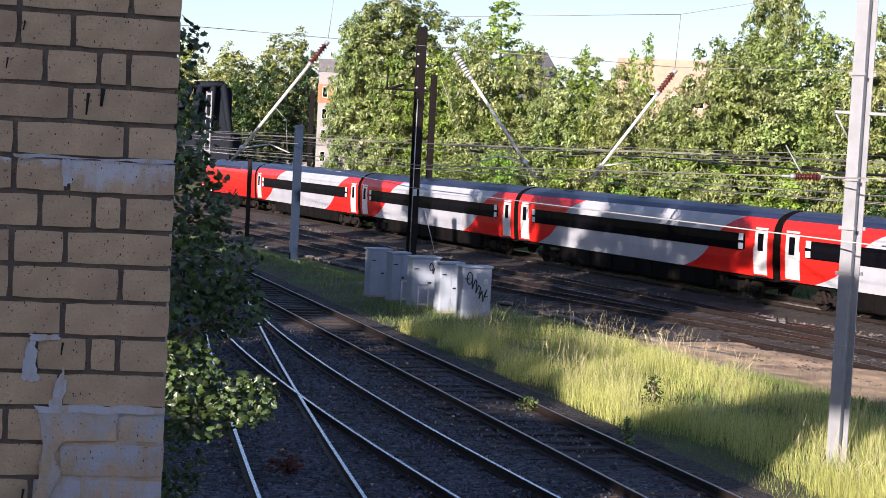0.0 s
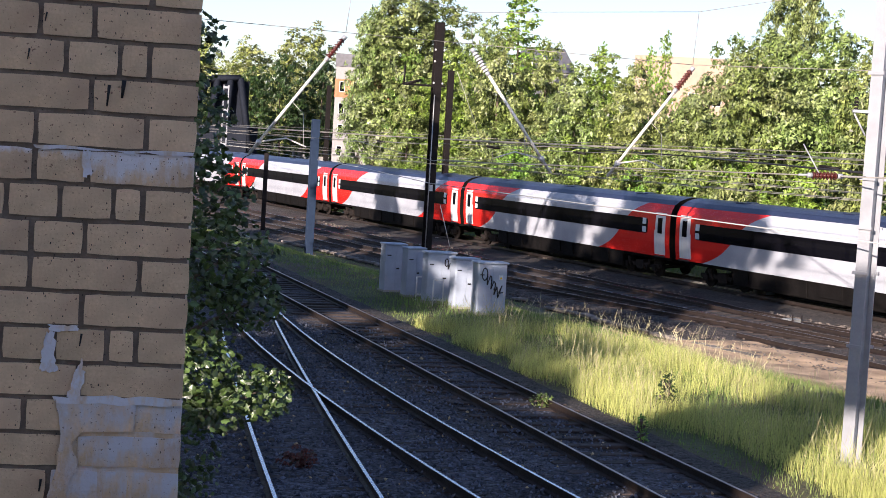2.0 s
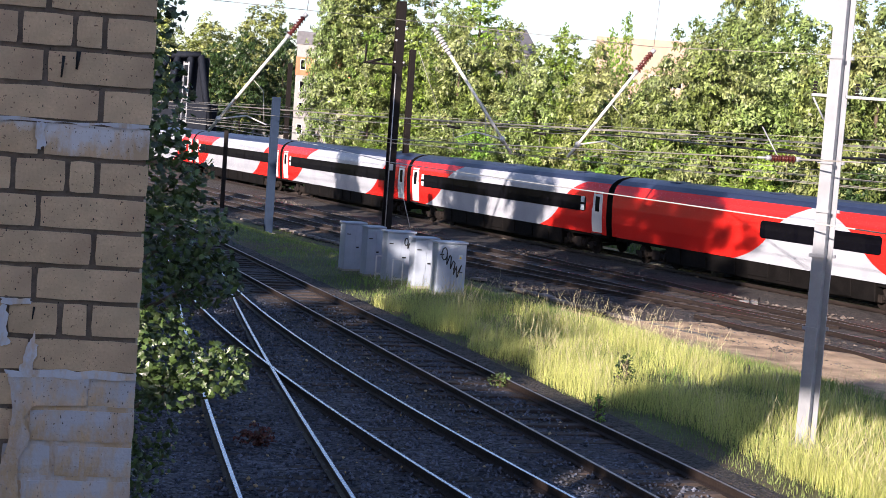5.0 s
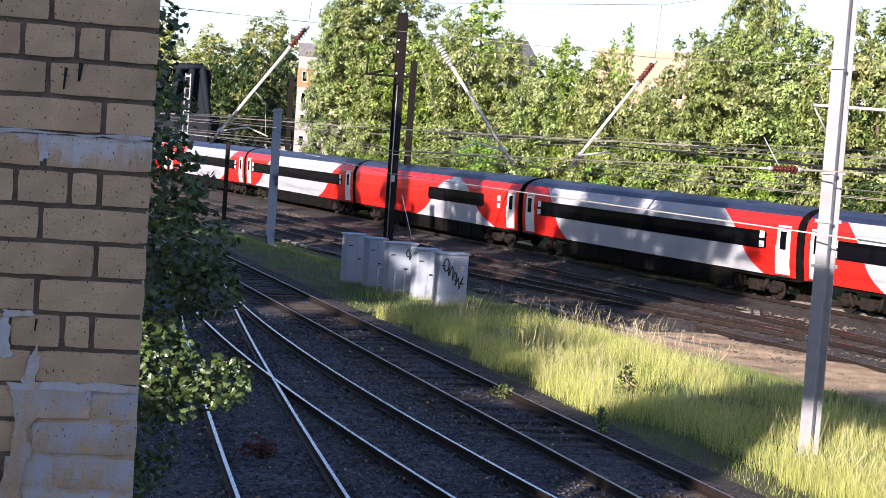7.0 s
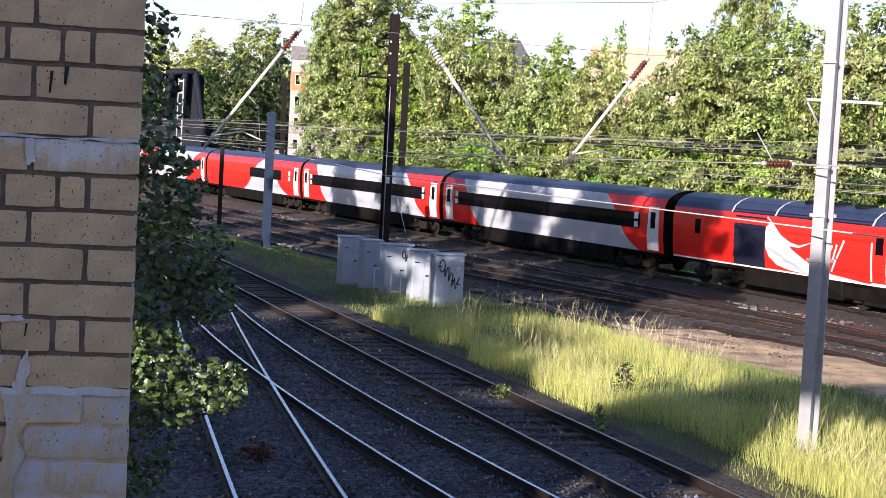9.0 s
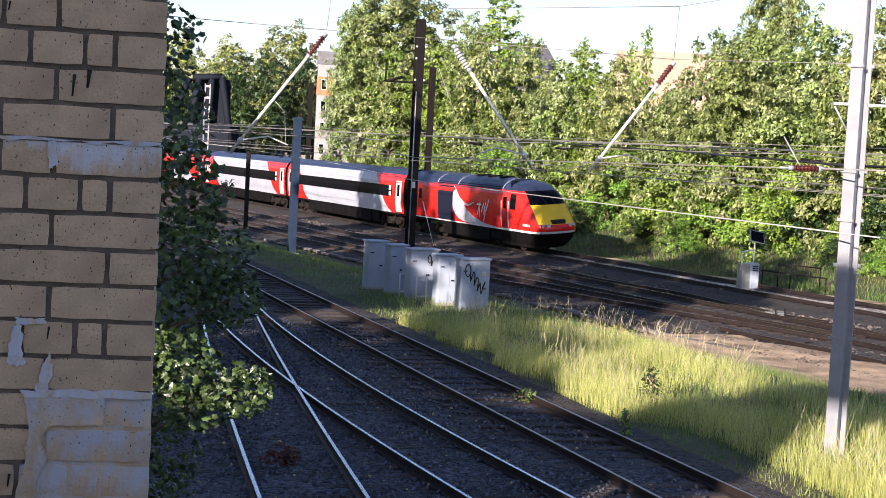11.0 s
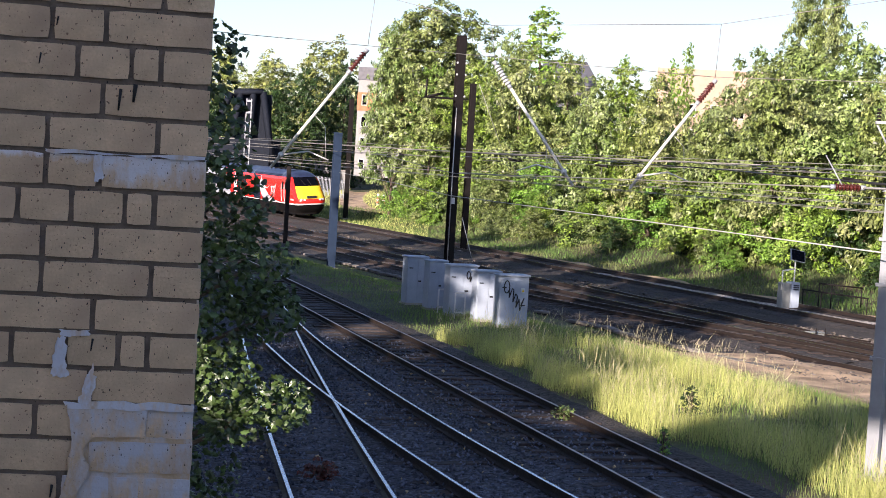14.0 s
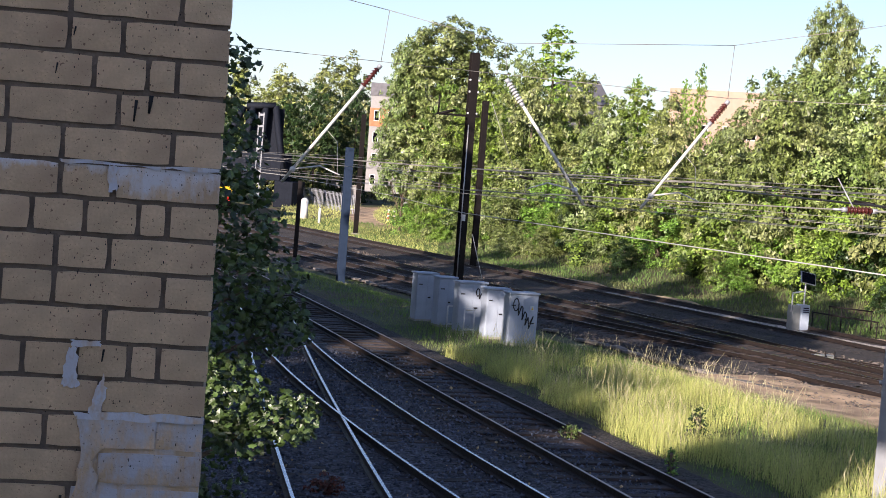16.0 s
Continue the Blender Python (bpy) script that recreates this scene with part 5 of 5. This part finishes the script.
def long_wires():
    """Contact, catenary and feeder wires along the lines."""
    def run(label, pts, r, material=M_WIRE):
        th = tagged(empty("overhead_wire"), label, "overhead wire", "overhead wires")
        for i, (a, b) in enumerate(zip(pts, pts[1:])):
            bm = bmesh.new()
            tube(bm, a, b, r * 1.2, seg=5)
            part("wire", bm, material, th)
        return th

    def along(off, zs, ys):
        return [(*line_at(y, off)[:2], z) for y, z in zip(ys, zs)]
    run("pale contact wire strung over the grass strip", [(9.9, 15.2, 3.8), (7.2, 25, 3.8), (-1, 48.5, 3.78), (-4.6, 67.5, 3.85), (-14, 100, 4.1), (-40, 190, 4.3)], 0.011, M_WIRE_PALE)
    run("thin catenary wire above the contact wire", [(9.9, 15.2, 5.1), (7.2, 25, 4.9), (-1, 48.5, 4.5), (-4.6, 64, 5.0), (-14, 100, 5.0), (-40, 190, 5.2)], 0.011)
    ys = (20, 46, 66, 98, 135, 180)
    for off, zs, r in ((1.3, (4.1, 4.1, 4.1, 4.1, 4.1, 4.1), 0.012), (1.3, (5.2, 5.0, 5.35, 5.0, 5.35, 5.2), 0.012), (1.9, (4.3, 4.3, 4.4, 4.3, 4.3, 4.3), 0.010),
                       (-6.3, (4.05, 4.05, 4.05, 4.05, 4.05, 4.05), 0.012), (-6.3, (5.4, 5.1, 5.4, 4.95, 5.4, 5.2), 0.012), (-5.7, (4.3, 4.25, 4.3, 4.25, 4.3, 4.3), 0.010),
                       (-9.9, (4.1, 4.1, 4.1, 4.1, 4.1, 4.1), 0.010), (-3.2, (5.5, 5.35, 5.45, 5.4, 5.6, 5.4), 0.016), (-2.6, (5.55, 5.4, 5.5, 5.45, 5.65, 5.45), 0.016), (4.2, (5.9, 5.7, 5.8, 5.7, 5.9, 5.8), 0.012)):
        run("thin overhead line wire above the main lines", along(off, zs, ys), r)
    run("thick black feeder cable", [(12.5, 18, 5.1), (7.3, 27.3, 4.95), (9, 62, 5.2), (4, 90, 5.4), (-14, 130, 5.6)], 0.022, M_BLACK)
    for off, y in ((1.3, 57), (1.3, 84), (-6.3, 52), (-6.3, 80), (-3.2, 60), (1.3, 110)):
        x, yy, _ = line_at(y, off)
        dth = tagged(empty("wire_dropper"), "short dropper and section insulator on the wires", "dropper", "wire droppers")
        bm = bmesh.new()
        tube(bm, (x, yy, 4.1), (x, yy, 5.1), 0.012)
        part("dropper", bm, M_WIRE, dth)
        bm = bmesh.new()
        tube(bm, (x - 0.3, yy + 0.3, 5.12), (x + 0.3, yy - 0.3, 5.06), 0.06)
        part("section_insulator", bm, M_BROWNSTEEL, dth)
    for a, b in (((-0.7, 98, 9.8), (1.6, 104, 4.5)), ((-1.02, 78, 2.02), (-0.35, 77, -0.15))):
        sth = tagged(empty("stay_wire"), "taut stay wire from the mast to the ground", "stay wire")
        bm = bmesh.new()
        tube(bm, a, b, 0.018, seg=6)
        part("wire", bm, M_WIRE_PALE, sth)


long_wires()


def cabinet(x, y, rz, w, h, d, label, tag=None, rail=None):
    th = tagged(empty("equipment_cabinet", pose(x, y, -0.25, 0, 0, rz)), label, "cabinet", "row of lineside cabinets")
    bm = bmesh.new()
    box(bm, (0, 0, 0.0), (w, d, h), bevel=0.015)
    part("body", bm, M_CAB, th)
    bm = bmesh.new()
    box(bm, (-0.04, -0.06, h + 0.002), (w + 0.04, d + 0.05, h + 0.07), bevel=0.02)
    part("lid", bm, M_CAB, th)
    bm = bmesh.new()
    box(bm, (-0.03, -0.03, -0.2), (w + 0.03, d + 0.03, 0.08))
    part("plinth", bm, M_CONC, th)
    for x0, x1 in ((0.03, w / 2 - 0.006), (w / 2 + 0.006, w - 0.03)):
        bm = bmesh.new()
        box(bm, (x0, -0.016, 0.12), (x1, -0.001, h - 0.06), bevel=0.004)
        dr = part("door", bm, M_CAB, th)
    for a, b in (((0.06, -0.05, h * 0.78), (0.2, -0.018, h * 0.8)), ((w * 0.55, -0.05, h * 0.5), (w * 0.68, -0.018, h * 0.53))):
        bm = bmesh.new()
        box(bm, a, b, bevel=0.004)
        part("handle", bm, M_BLACK, th)
    if tag:
        bm = bmesh.new()  # sprayed loops and slashes
        for a, b in tag:
            p, q = Vector((a[0], -0.022, a[1])), Vector((b[0], -0.022, b[1]))
            tube(bm, p, q, 0.018, seg=5)
        part("sprayed_scrawl", bm, M_BLACK, th, "black sprayed scrawl")
        if len(tag) > 15:
            bm = bmesh.new()
            box(bm, (w * 0.72, -0.03, h * 0.7), (w * 0.72 + 0.13, -0.018, h * 0.7 + 0.14), bevel=0.004)
            s = part("warning_plate", bm, M_LABEL, th, "small pale warning plate with a yellow triangle")
            bm = bmesh.new()
            vs = [bm.verts.new((w * 0.72 + px, -0.034, h * 0.7 + pz)) for px, pz in ((0.02, 0.02), (0.11, 0.02), (0.065, 0.11))]
            bm.faces.new(vs)
            part("warning_triangle", bm, M_YELLOW, s)
    if rail:
        rth = tagged(empty("guard_rail", pose(x, y, -0.25, 0, 0, rz)), "white bent tube guard rail before the cabinet", "guard rail", "guard rails")
        x0, x1, z1 = rail
        bm = bmesh.new()
        for a, b in (((x0, -0.75, 0), (x0, -0.75, z1)), ((x0, -0.75, z1), (x1, -0.75, z1)), ((x1, -0.75, z1), (x1, -0.75, 0)), ((x0, -0.75, z1 * 0.25), (x1, -0.75, z1 * 0.25))):
            tube(bm, a, b, 0.028)
        part("rail", bm, M_WHITE, rth)
    return th


def loop_strokes(cx, cz, s):
    """A tall loop, then pointed letters stepping down to the right."""
    pts = [(cx + s * 0.1 * math.cos(a), cz + s * 0.21 * math.sin(a)) for a in np.linspace(0.0, 6.6, 10)]
    out = list(zip(pts, pts[1:]))
    zig = [(0.1, -0.05), (0.1, -0.36), (0.2, -0.04), (0.25, -0.1), (0.24, -0.5), (0.33, -0.22), (0.4, -0.3), (0.36, -0.68), (0.46, -0.4), (0.5, -0.78), (0.64, -0.36), (0.52, -0.62), (0.68, -0.6)]
    zig = [(cx + s * a, cz + s * b) for a, b in zig]
    return out + list(zip(zig, zig[1:]))


cabinet(-2.49, 53.3, 22, 0.76, 1.66, 0.55, "pale grey steel equipment cabinet with sloping lid", rail=(0.4, 0.78, 0.7))
cabinet(-1.67, 51.9, 22, 0.64, 1.66, 0.55, "pale grey steel cabinet beside a white guard rail", rail=(0.1, 0.68, 0.8))
cabinet(-0.94, 50.4, 22, 0.98, 1.66, 0.5, "grey lineside cabinet with a black scrawl on its door", loop_strokes(0.66, 1.38, 0.62)[:15], rail=(-0.05, 0.3, 0.85))
cabinet(-0.01, 49.2, 22, 0.8, 1.6, 0.5, "plain pale grey lineside cabinet in the grass")
cabinet(0.71, 47.8, 22, 0.98, 1.62, 0.5, "grey cabinet with black scrawl and yellow warning plate", loop_strokes(0.22, 1.3, 0.95))


def solar_box():
    th = tagged(empty("trackside_unit", pose(14.1, 69.5, -0.92, 0, 0, 18)), "grey trackside box with a small solar panel on a bent pole", "trackside unit")
    bm = bmesh.new()
    box(bm, (-0.42, -0.2, 0), (-0.02, 0.3, 1.2), bevel=0.03)
    part("box", bm, M_GREYBOX, th)
    bm = bmesh.new()
    box(bm, (-0.015, -0.28, 0), (0.4, 0.3, 1.25), bevel=0.02)
    door = part("front_box", bm, M_CAB, th)
    bm = bmesh.new()
    for k in range(3):
        box(bm, (0.06, -0.3, 0.9 + k * 0.09), (0.34, -0.285, 0.95 + k * 0.09))
    part("lettering_bar", bm, M_NAVY, door)
    bm = bmesh.new()
    for a, b in (((-0.4, -0.05, 0.9), (-0.4, -0.05, 1.75)), ((-0.4, -0.05, 1.75), (0.2, -0.05, 1.85)), ((0.2, -0.05, 0.9), (0.2, -0.05, 2.3))):
        tube(bm, a, b, 0.035)
    part("pole", bm, M_WHITE, th)
    bm = bmesh.new()
    tilt = Matrix.Translation((0.3, -0.05, 2.45)) @ Matrix.Rotation(radians(-32), 4, "X") @ Matrix.Rotation(radians(12), 4, "Y")
    box(bm, (-0.36, -0.015, -0.3), (0.36, 0.03, 0.3), tilt, bevel=0.008)
    panel = part("solar_panel", bm, M_GALV, th, "pale framed solar panel")
    bm = bmesh.new()
    box(bm, (-0.3, -0.02, -0.27), (0.33, -0.016, 0.27), tilt)
    part("solar_glass", bm, M_GLASS, panel)


def low_railing():
    th = tagged(empty("low_railing"), "low thin dark steel railing on the verge beside the grey box", "railing")
    for a, b in (((16.2, 73, 0.115), (18.3, 73, 0.01)), ((15.0, 71, -0.08), (17.6, 69, -0.18))):
        bm = bmesh.new()
        tube(bm, a, b, 0.035)
        part("rail", bm, M_BROWNSTEEL, th)
        for u in (0.02, 0.3, 0.98):
            p = Vector(a).lerp(Vector(b), u)
            bm = bmesh.new()
            tube(bm, (p.x, p.y, -1.1), p, 0.03)
            part("post", bm, M_BROWNSTEEL, th)


M_GREYBOX = mat("grey_box_paint", (0.2, 0.21, 0.2), 0.6, var=0.15, bump=0.05)
solar_box()
low_railing()


# ---- the far left: girder bridge, fence, path, buildings ----
def girder_bridge():
    th = tagged(empty("girder_bridge"), "dark steel girder bridge across the line in the distance", "bridge")
    bm = bmesh.new()
    box(bm, (-60, 190, 2.6), (-27.0, 191.0, 6.0), bevel=0.05)
    box(bm, (-60, 199, 2.6), (-27.0, 200.0, 6.0), bevel=0.05)
    part("plate_girder", bm, M_DARKSTEEL, th)
    for a, b in (((-34.5, 6), (-32.2, 11.6)), ((-31.8, 11.7), (-28.2, 11.9)), ((-28.2, 11.9), (-26.6, 3.0)), ((-31.8, 6), (-31.0, 11.6)), ((-29.6, 6), (-29.4, 11.6))):
        bm = bmesh.new()
        tube(bm, (a[0], 190.4, a[1]), (b[0], 190.4, b[1]), 0.45, seg=4)
        part("truss_member", bm, M_DARKSTEEL, th)
    bm = bmesh.new()
    box(bm, (-32.0, 191.2, 5.5), (-27.2, 191.5, 11.6))
    part("portal_plate", bm, M_DARKSTEEL, th)
    bm = bmesh.new()
    box(bm, (-27.5, 189, -1), (-25.2, 201, 2.6), bevel=0.05)
    part("abutment", bm, M_DARKSTEEL, th)


M_DARKSTEEL = mat("dark_weathered_steel", (0.012, 0.015, 0.023), 0.8, 0.0, spec=0.12, var=0.3, bump=0.1)
girder_bridge()


def palisade():
    th = tagged(empty("palisade_fence"), "pale palisade fence beside the railway in the distance", "fence")
    a, b = Vector((-30.0, 214, 0)), Vector((-15.6, 172, 0))
    bm = bmesh.new()
    box(bm, (-0.045, -0.02, 0), (0.045, 0.02, 2.3), bevel=0.005)
    me = bpy.data.meshes.new("pale")
    bm.to_mesh(me)
    bm.free()
    me.materials.append(M_GALV)
    n = 60
    for i in range(n):
        p = a.lerp(b, i / n)
        ob = new("pale", me)
        ob.parent = th
        ob.matrix_basis = pose(p.x, p.y, ground_z(p.x, p.y) - 0.1, 0, 0, -60)
    for z in (0.5, 1.9):
        bm = bmesh.new()
        tube(bm, a + Vector((0.05, 0, z + ground_z(a.x, a.y))), b + Vector((0.05, 0, z + ground_z(b.x, b.y))), 0.03)
        part("rail", bm, M_GALV, th)


palisade()


def far_house(name, label, x, y, w, d, z0, eaves, wall, storeys, cols, roof=True, rz=0):
    th = tagged(empty(name, pose(x, y, z0, 0, 0, rz)), label, "house")
    bm = bmesh.new()
    box(bm, (0, 0, 0), (w, d, eaves), bevel=0.02)
    part("wall", bm, wall, th)
    if roof:
        bm = bmesh.new()
        v = [bm.verts.new(p) for p in ((-0.3, -0.3, eaves), (w + 0.3, -0.3, eaves), (w + 0.3, d + 0.3, eaves), (-0.3, d + 0.3, eaves), (w * 0.15, d / 2, eaves + 2.6), (w * 0.85, d / 2, eaves + 2.6))]
        for f in ((0, 1, 5, 4), (1, 2, 5), (2, 3, 4, 5), (3, 0, 4), (3, 2, 1, 0)):
            bm.faces.new([v[i] for i in f])
        part("roof", bm, M_SLATE, th)
    for s in range(storeys):
        for c in range(cols):
            x0 = w * (c + 0.3) / cols
            z = 0.9 + s * 2.8
            bm = bmesh.new()
            box(bm, (x0, -0.06, z), (x0 + w * 0.4 / cols, -0.002, z + 1.4), bevel=0.01)
            win = part("window", bm, M_WHITE, th)
            bm = bmesh.new()
            box(bm, (x0 + 0.08, -0.075, z + 0.08), (x0 + w * 0.4 / cols - 0.08, -0.062, z + 1.32))
            part("pane", bm, M_GLASS, win)
    return th


M_SLATE = mat("grey_slate_roof", (0.10, 0.10, 0.115), 0.6, var=0.3, scale=2, bump=0.2)
M_REDBRICK = mat("orange_red_brick", (0.42, 0.17, 0.085), 0.9, var=0.25, scale=1.5, bump=0.2)
M_PALEWALL = mat("pale_rendered_wall", (0.26, 0.255, 0.25), 0.9, var=0.1, bump=0.1)
M_SANDBRICK = mat("sandy_brick", (0.38, 0.275, 0.205), 0.9, var=0.15, scale=1.0, bump=0.15)
h = far_house("house", "pale block with an orange brick band and slate-hung top storey", -17.2, 200, 9, 9, 2.0, 12.6, M_PALEWALL, 4, 5, roof=False)
bm = bmesh.new()
box(bm, (-0.05, -0.05, 8.6), (9.05, 9.05, 11.0))
part("brick_band", bm, M_REDBRICK, h)
bm = bmesh.new()
box(bm, (-0.1, -0.1, 12.602), (9.1, 9.1, 14.3), bevel=0.03)
part("slate_storey", bm, M_SLATE, h)
far_house("apartment_block", "sandy brick block showing above the trees", 18.5, 172, 16, 12, 2, 14.6, M_SANDBRICK, 4, 6, roof=False, rz=-8)
far_house("house", "grey roofed house half hidden by trees", 4.5, 152, 6, 7, 2, 11.0, M_PALEWALL, 3, 2)


def relay_hut(x, y, w, h, label):
    th = tagged(empty("relay_hut", pose(x, y, ground_z(x, y), 0, 0, 15)), label, "hut", "distant railway huts")
    bm = bmesh.new()
    box(bm, (0, 0, -0.2), (w, w * 0.7, h), bevel=0.03)
    part("body", bm, M_PALEWALL, th)
    bm = bmesh.new()
    box(bm, (-0.1, -0.1, h + 0.002), (w + 0.1, w * 0.7 + 0.1, h + 0.15), bevel=0.02)
    part("roof", bm, M_CONC, th)


relay_hut(-9.6, 160, 1.2, 2.6, "small white railway hut at the end of the path")
relay_hut(-23.8, 215, 1.8, 3.2, "white railway hut beside the palisade fence")
relay_hut(-20.5, 205, 2.5, 2.6, "pale hut among the grass by the line")


def marker_post(x, y, h, r, bands, label):
    th = tagged(empty("marker_post", pose(x, y, ground_z(x, y))), label, "post", "posts beside the distant path")
    for k in range(bands):
        bm = bmesh.new()
        tube(bm, (0, 0, h * k / bands - (0.1 if k == 0 else 0)), (0, 0, h * (k + 1) / bands), r, r * 0.96, seg=12)
        part("band", bm, M_WHITE if k % 2 == 0 else M_REDBRICK, th)
    bm = bmesh.new()
    bmesh.ops.create_uvsphere(bm, u_segments=12, v_segments=6, radius=r, matrix=Matrix.Translation((0, 0, h)))
    part("cap", bm, M_WHITE, th)


marker_post(-11.0, 159.4, 1.1, 0.16, 5, "orange and white banded post beside the path")
marker_post(-10.4, 159.8, 1.0, 0.16, 5, "orange and white banded post beside the path")
marker_post(-17.6, 154, 1.6, 0.14, 1, "plain white marker post beside the line")
marker_post(-20.5, 164.5, 1.9, 0.42, 1, "stout white round-headed post beside the line")


def path():
    v, f = [], []
    pts = np.arange(146, 281, 4.0)
    for y in pts:
        for o in (-1.5, -0.5, 0.5, 1.5):
            x = far_path_x(y) + o
            v.append((x, y, ground_z(x, y) + 0.08 - (0.05 if abs(o) < 1 else 0)))
    for i in range(len(pts) - 1):
        for k in range(3):
            f.append((i * 4 + k, i * 4 + k + 1, i * 4 + 5 + k, i * 4 + 4 + k))
    tagged(raw("pavement", v, f, M_EARTH), "sandy access track winding off between verges", "path", kind="structure")


path()


# ---- loose stones and litter on the near ballast ----
def loose_stones():
    rnd = random.Random(77)
    v, f, mi = [], [], []
    for _ in range(15000):
        y = 18 + 24 * rnd.random() ** 1.7
        x = -6.2 - 0.15 * (y - 18) + rnd.random() * (1.5 - 0.338 * (y - 32) + 6.0 + 0.15 * (y - 18))
        s = rnd.uniform(0.018, 0.045)
        z = -0.15 + rnd.uniform(-0.02, 0.02)
        q = Matrix.Rotation(rnd.uniform(0, 6.28), 3, "Z") @ Matrix.Rotation(rnd.uniform(0, 3), 3, "X")
        n = len(v)
        c = Vector((x, y, z))
        for d in ((1, 0, 0), (-1, 0, 0), (0, 1, 0), (0, -1, 0), (0, 0, 0.7), (0, 0, -0.7)):
            v.append(c + q @ Vector(d) * s * rnd.uniform(0.7, 1.3))
        f += [(n, n + 2, n + 4), (n + 2, n + 1, n + 4), (n + 1, n + 3, n + 4), (n + 3, n, n + 4), (n + 2, n, n + 5), (n + 1, n + 2, n + 5), (n + 3, n + 1, n + 5), (n, n + 3, n + 5)]
        mi += [0 if rnd.random() < 0.985 else 1] * 8
    tagged(raw("loose_stones", v, f, [M_STONE, M_LITTER], mats=mi), "loose grey ballast stones and dry leaves between the rails", "ballast stones", kind="stuff")


M_STONE = mat("grey_ballast_stone", (0.085, 0.095, 0.125), 0.85, var=0.2, scale=8, bump=0, island=0.6)
M_LITTER = mat("dry_leaf_litter", (0.4, 0.3, 0.16), 0.8, var=0.2, bump=0, island=0.3)
loose_stones()


def main_line_stones():
    """Spilt pale stone and clods in long streaks beside and between the main lines."""
    rnd = random.Random(78)
    v, f = [], []
    while len(v) < 6 * 7000:
        y = 40 + 75 * rnd.random() ** 1.4
        off = rnd.choice((-11.6, -10.6, -8.4, -3.9, -2.6, 1.3, 3.6)) + rnd.gauss(0, 0.45)
        x, yy, _ = line_at(y, off)
        if noise.noise((off * 0.9, y * 0.16, 4)) < 0.02:
            continue
        s = rnd.uniform(0.03, 0.085) * (1.7 if rnd.random() < 0.06 else 1)
        n = len(v)
        c = Vector((x, yy, max(ground_z(x, yy) + 0.1, MAIN_Z - 0.2 if -8 < off < -4.7 or -0.4 < off < 3 else -9) + rnd.uniform(0, 0.04)))
        q = Matrix.Rotation(rnd.uniform(0, 6.28), 3, "Z") @ Matrix.Rotation(rnd.uniform(-0.5, 0.5), 3, "X")
        for d in ((1, 0, 0), (-1, 0, 0), (0, 1, 0), (0, -1, 0), (0, 0, 0.6), (0, 0, -0.6)):
            v.append(c + q @ Vector(d) * s * rnd.uniform(0.7, 1.4))
        f += [(n, n + 2, n + 4), (n + 2, n + 1, n + 4), (n + 1, n + 3, n + 4), (n + 3, n, n + 4), (n + 2, n, n + 5), (n + 1, n + 2, n + 5), (n + 3, n + 1, n + 5), (n, n + 3, n + 5)]
    tagged(raw("loose_stones", v, f, M_SPILT), "pale spilt stones and clods along the main lines", "ballast stones", kind="stuff")


M_SPILT = mat("pale_brown_spilt_stone", (0.1, 0.084, 0.07), 0.9, var=0.25, scale=3, bump=0, island=0.6)
main_line_stones()


def spare_rail(y0, y1, off, label):
    """A worn rail left lying beside the line."""
    pts = [(*line_at(y, off + 0.12 * math.sin(y * 0.5))[:2], 0) for y in np.arange(y0, y1, 1.0)]
    pts = [(x, y, ground_z(x, y) + 0.27) for x, y, _ in pts]
    tagged(sweep("spare_rail", pts, RAIL_PROFILE, [M_RAIL_RUST, M_RAIL_RUST_TOP], top_faces=(7,)), label, "rail", "rails left beside the line")


spare_rail(46, 64, -4.1, "rusty worn rail lying between the main lines")
spare_rail(58, 78, -3.6, "rusty spare rail lying on the dark ballast")
spare_rail(44, 58, -9.4, "rusty spare rail lying at the edge of the line")


def cable_trough():
    """A run of concrete trough lids, some askew."""
    th = tagged(empty("cable_trough"), "run of grey concrete cable trough lids, some askew", "cable trough")
    rnd = random.Random(19)
    bm = bmesh.new()
    box(bm, (-0.17, -0.44, 0), (0.17, 0.44, 0.1), bevel=0.012)
    me = bpy.data.meshes.new("lid")
    bm.to_mesh(me)
    bm.free()
    me.materials.append(M_TROUGH)
    y = 53.0
    while y < 92:
        x, yy, h = line_at(y, -12.3 + 0.15 * math.sin(y * 0.4))
        if rnd.random() > 0.12:
            ob = new("lid", me)
            ob.parent = th
            ob.matrix_basis = pose(x, yy, ground_z(x, yy) + 0.04 + rnd.uniform(0, 0.04), rnd.uniform(-3, 3), rnd.uniform(-4, 4), math.degrees(h) + rnd.uniform(-7, 7))
        y += 0.86


M_TROUGH = mat("weathered_trough_concrete", (0.17, 0.15, 0.13), 0.9, var=0.35, scale=3, fine=20, bump=0.3, obj_random=0.35)
cable_trough()


def point_machine():
    th = tagged(empty("point_machine", pose(12.7, 57.1, -0.98, 0, 0, 25)), "small grey point machine with cables beside the rail", "point machine")
    bm = bmesh.new()
    box(bm, (-0.3, -0.2, 0), (0.3, 0.2, 0.28), bevel=0.03)
    part("case", bm, M_GREYBOX, th)
    bm = bmesh.new()
    box(bm, (-0.33, -0.23, 0.282), (0.33, 0.23, 0.33), bevel=0.015)
    part("lid", bm, M_GREYBOX, th)
    for x in (-0.22, 0.2):
        bm = bmesh.new()
        tube(bm, (x, -0.3, 0), (x, -0.3, 0.5), 0.025)
        part("marker_post", bm, M_BROWNSTEEL, th)


point_machine()


motions()
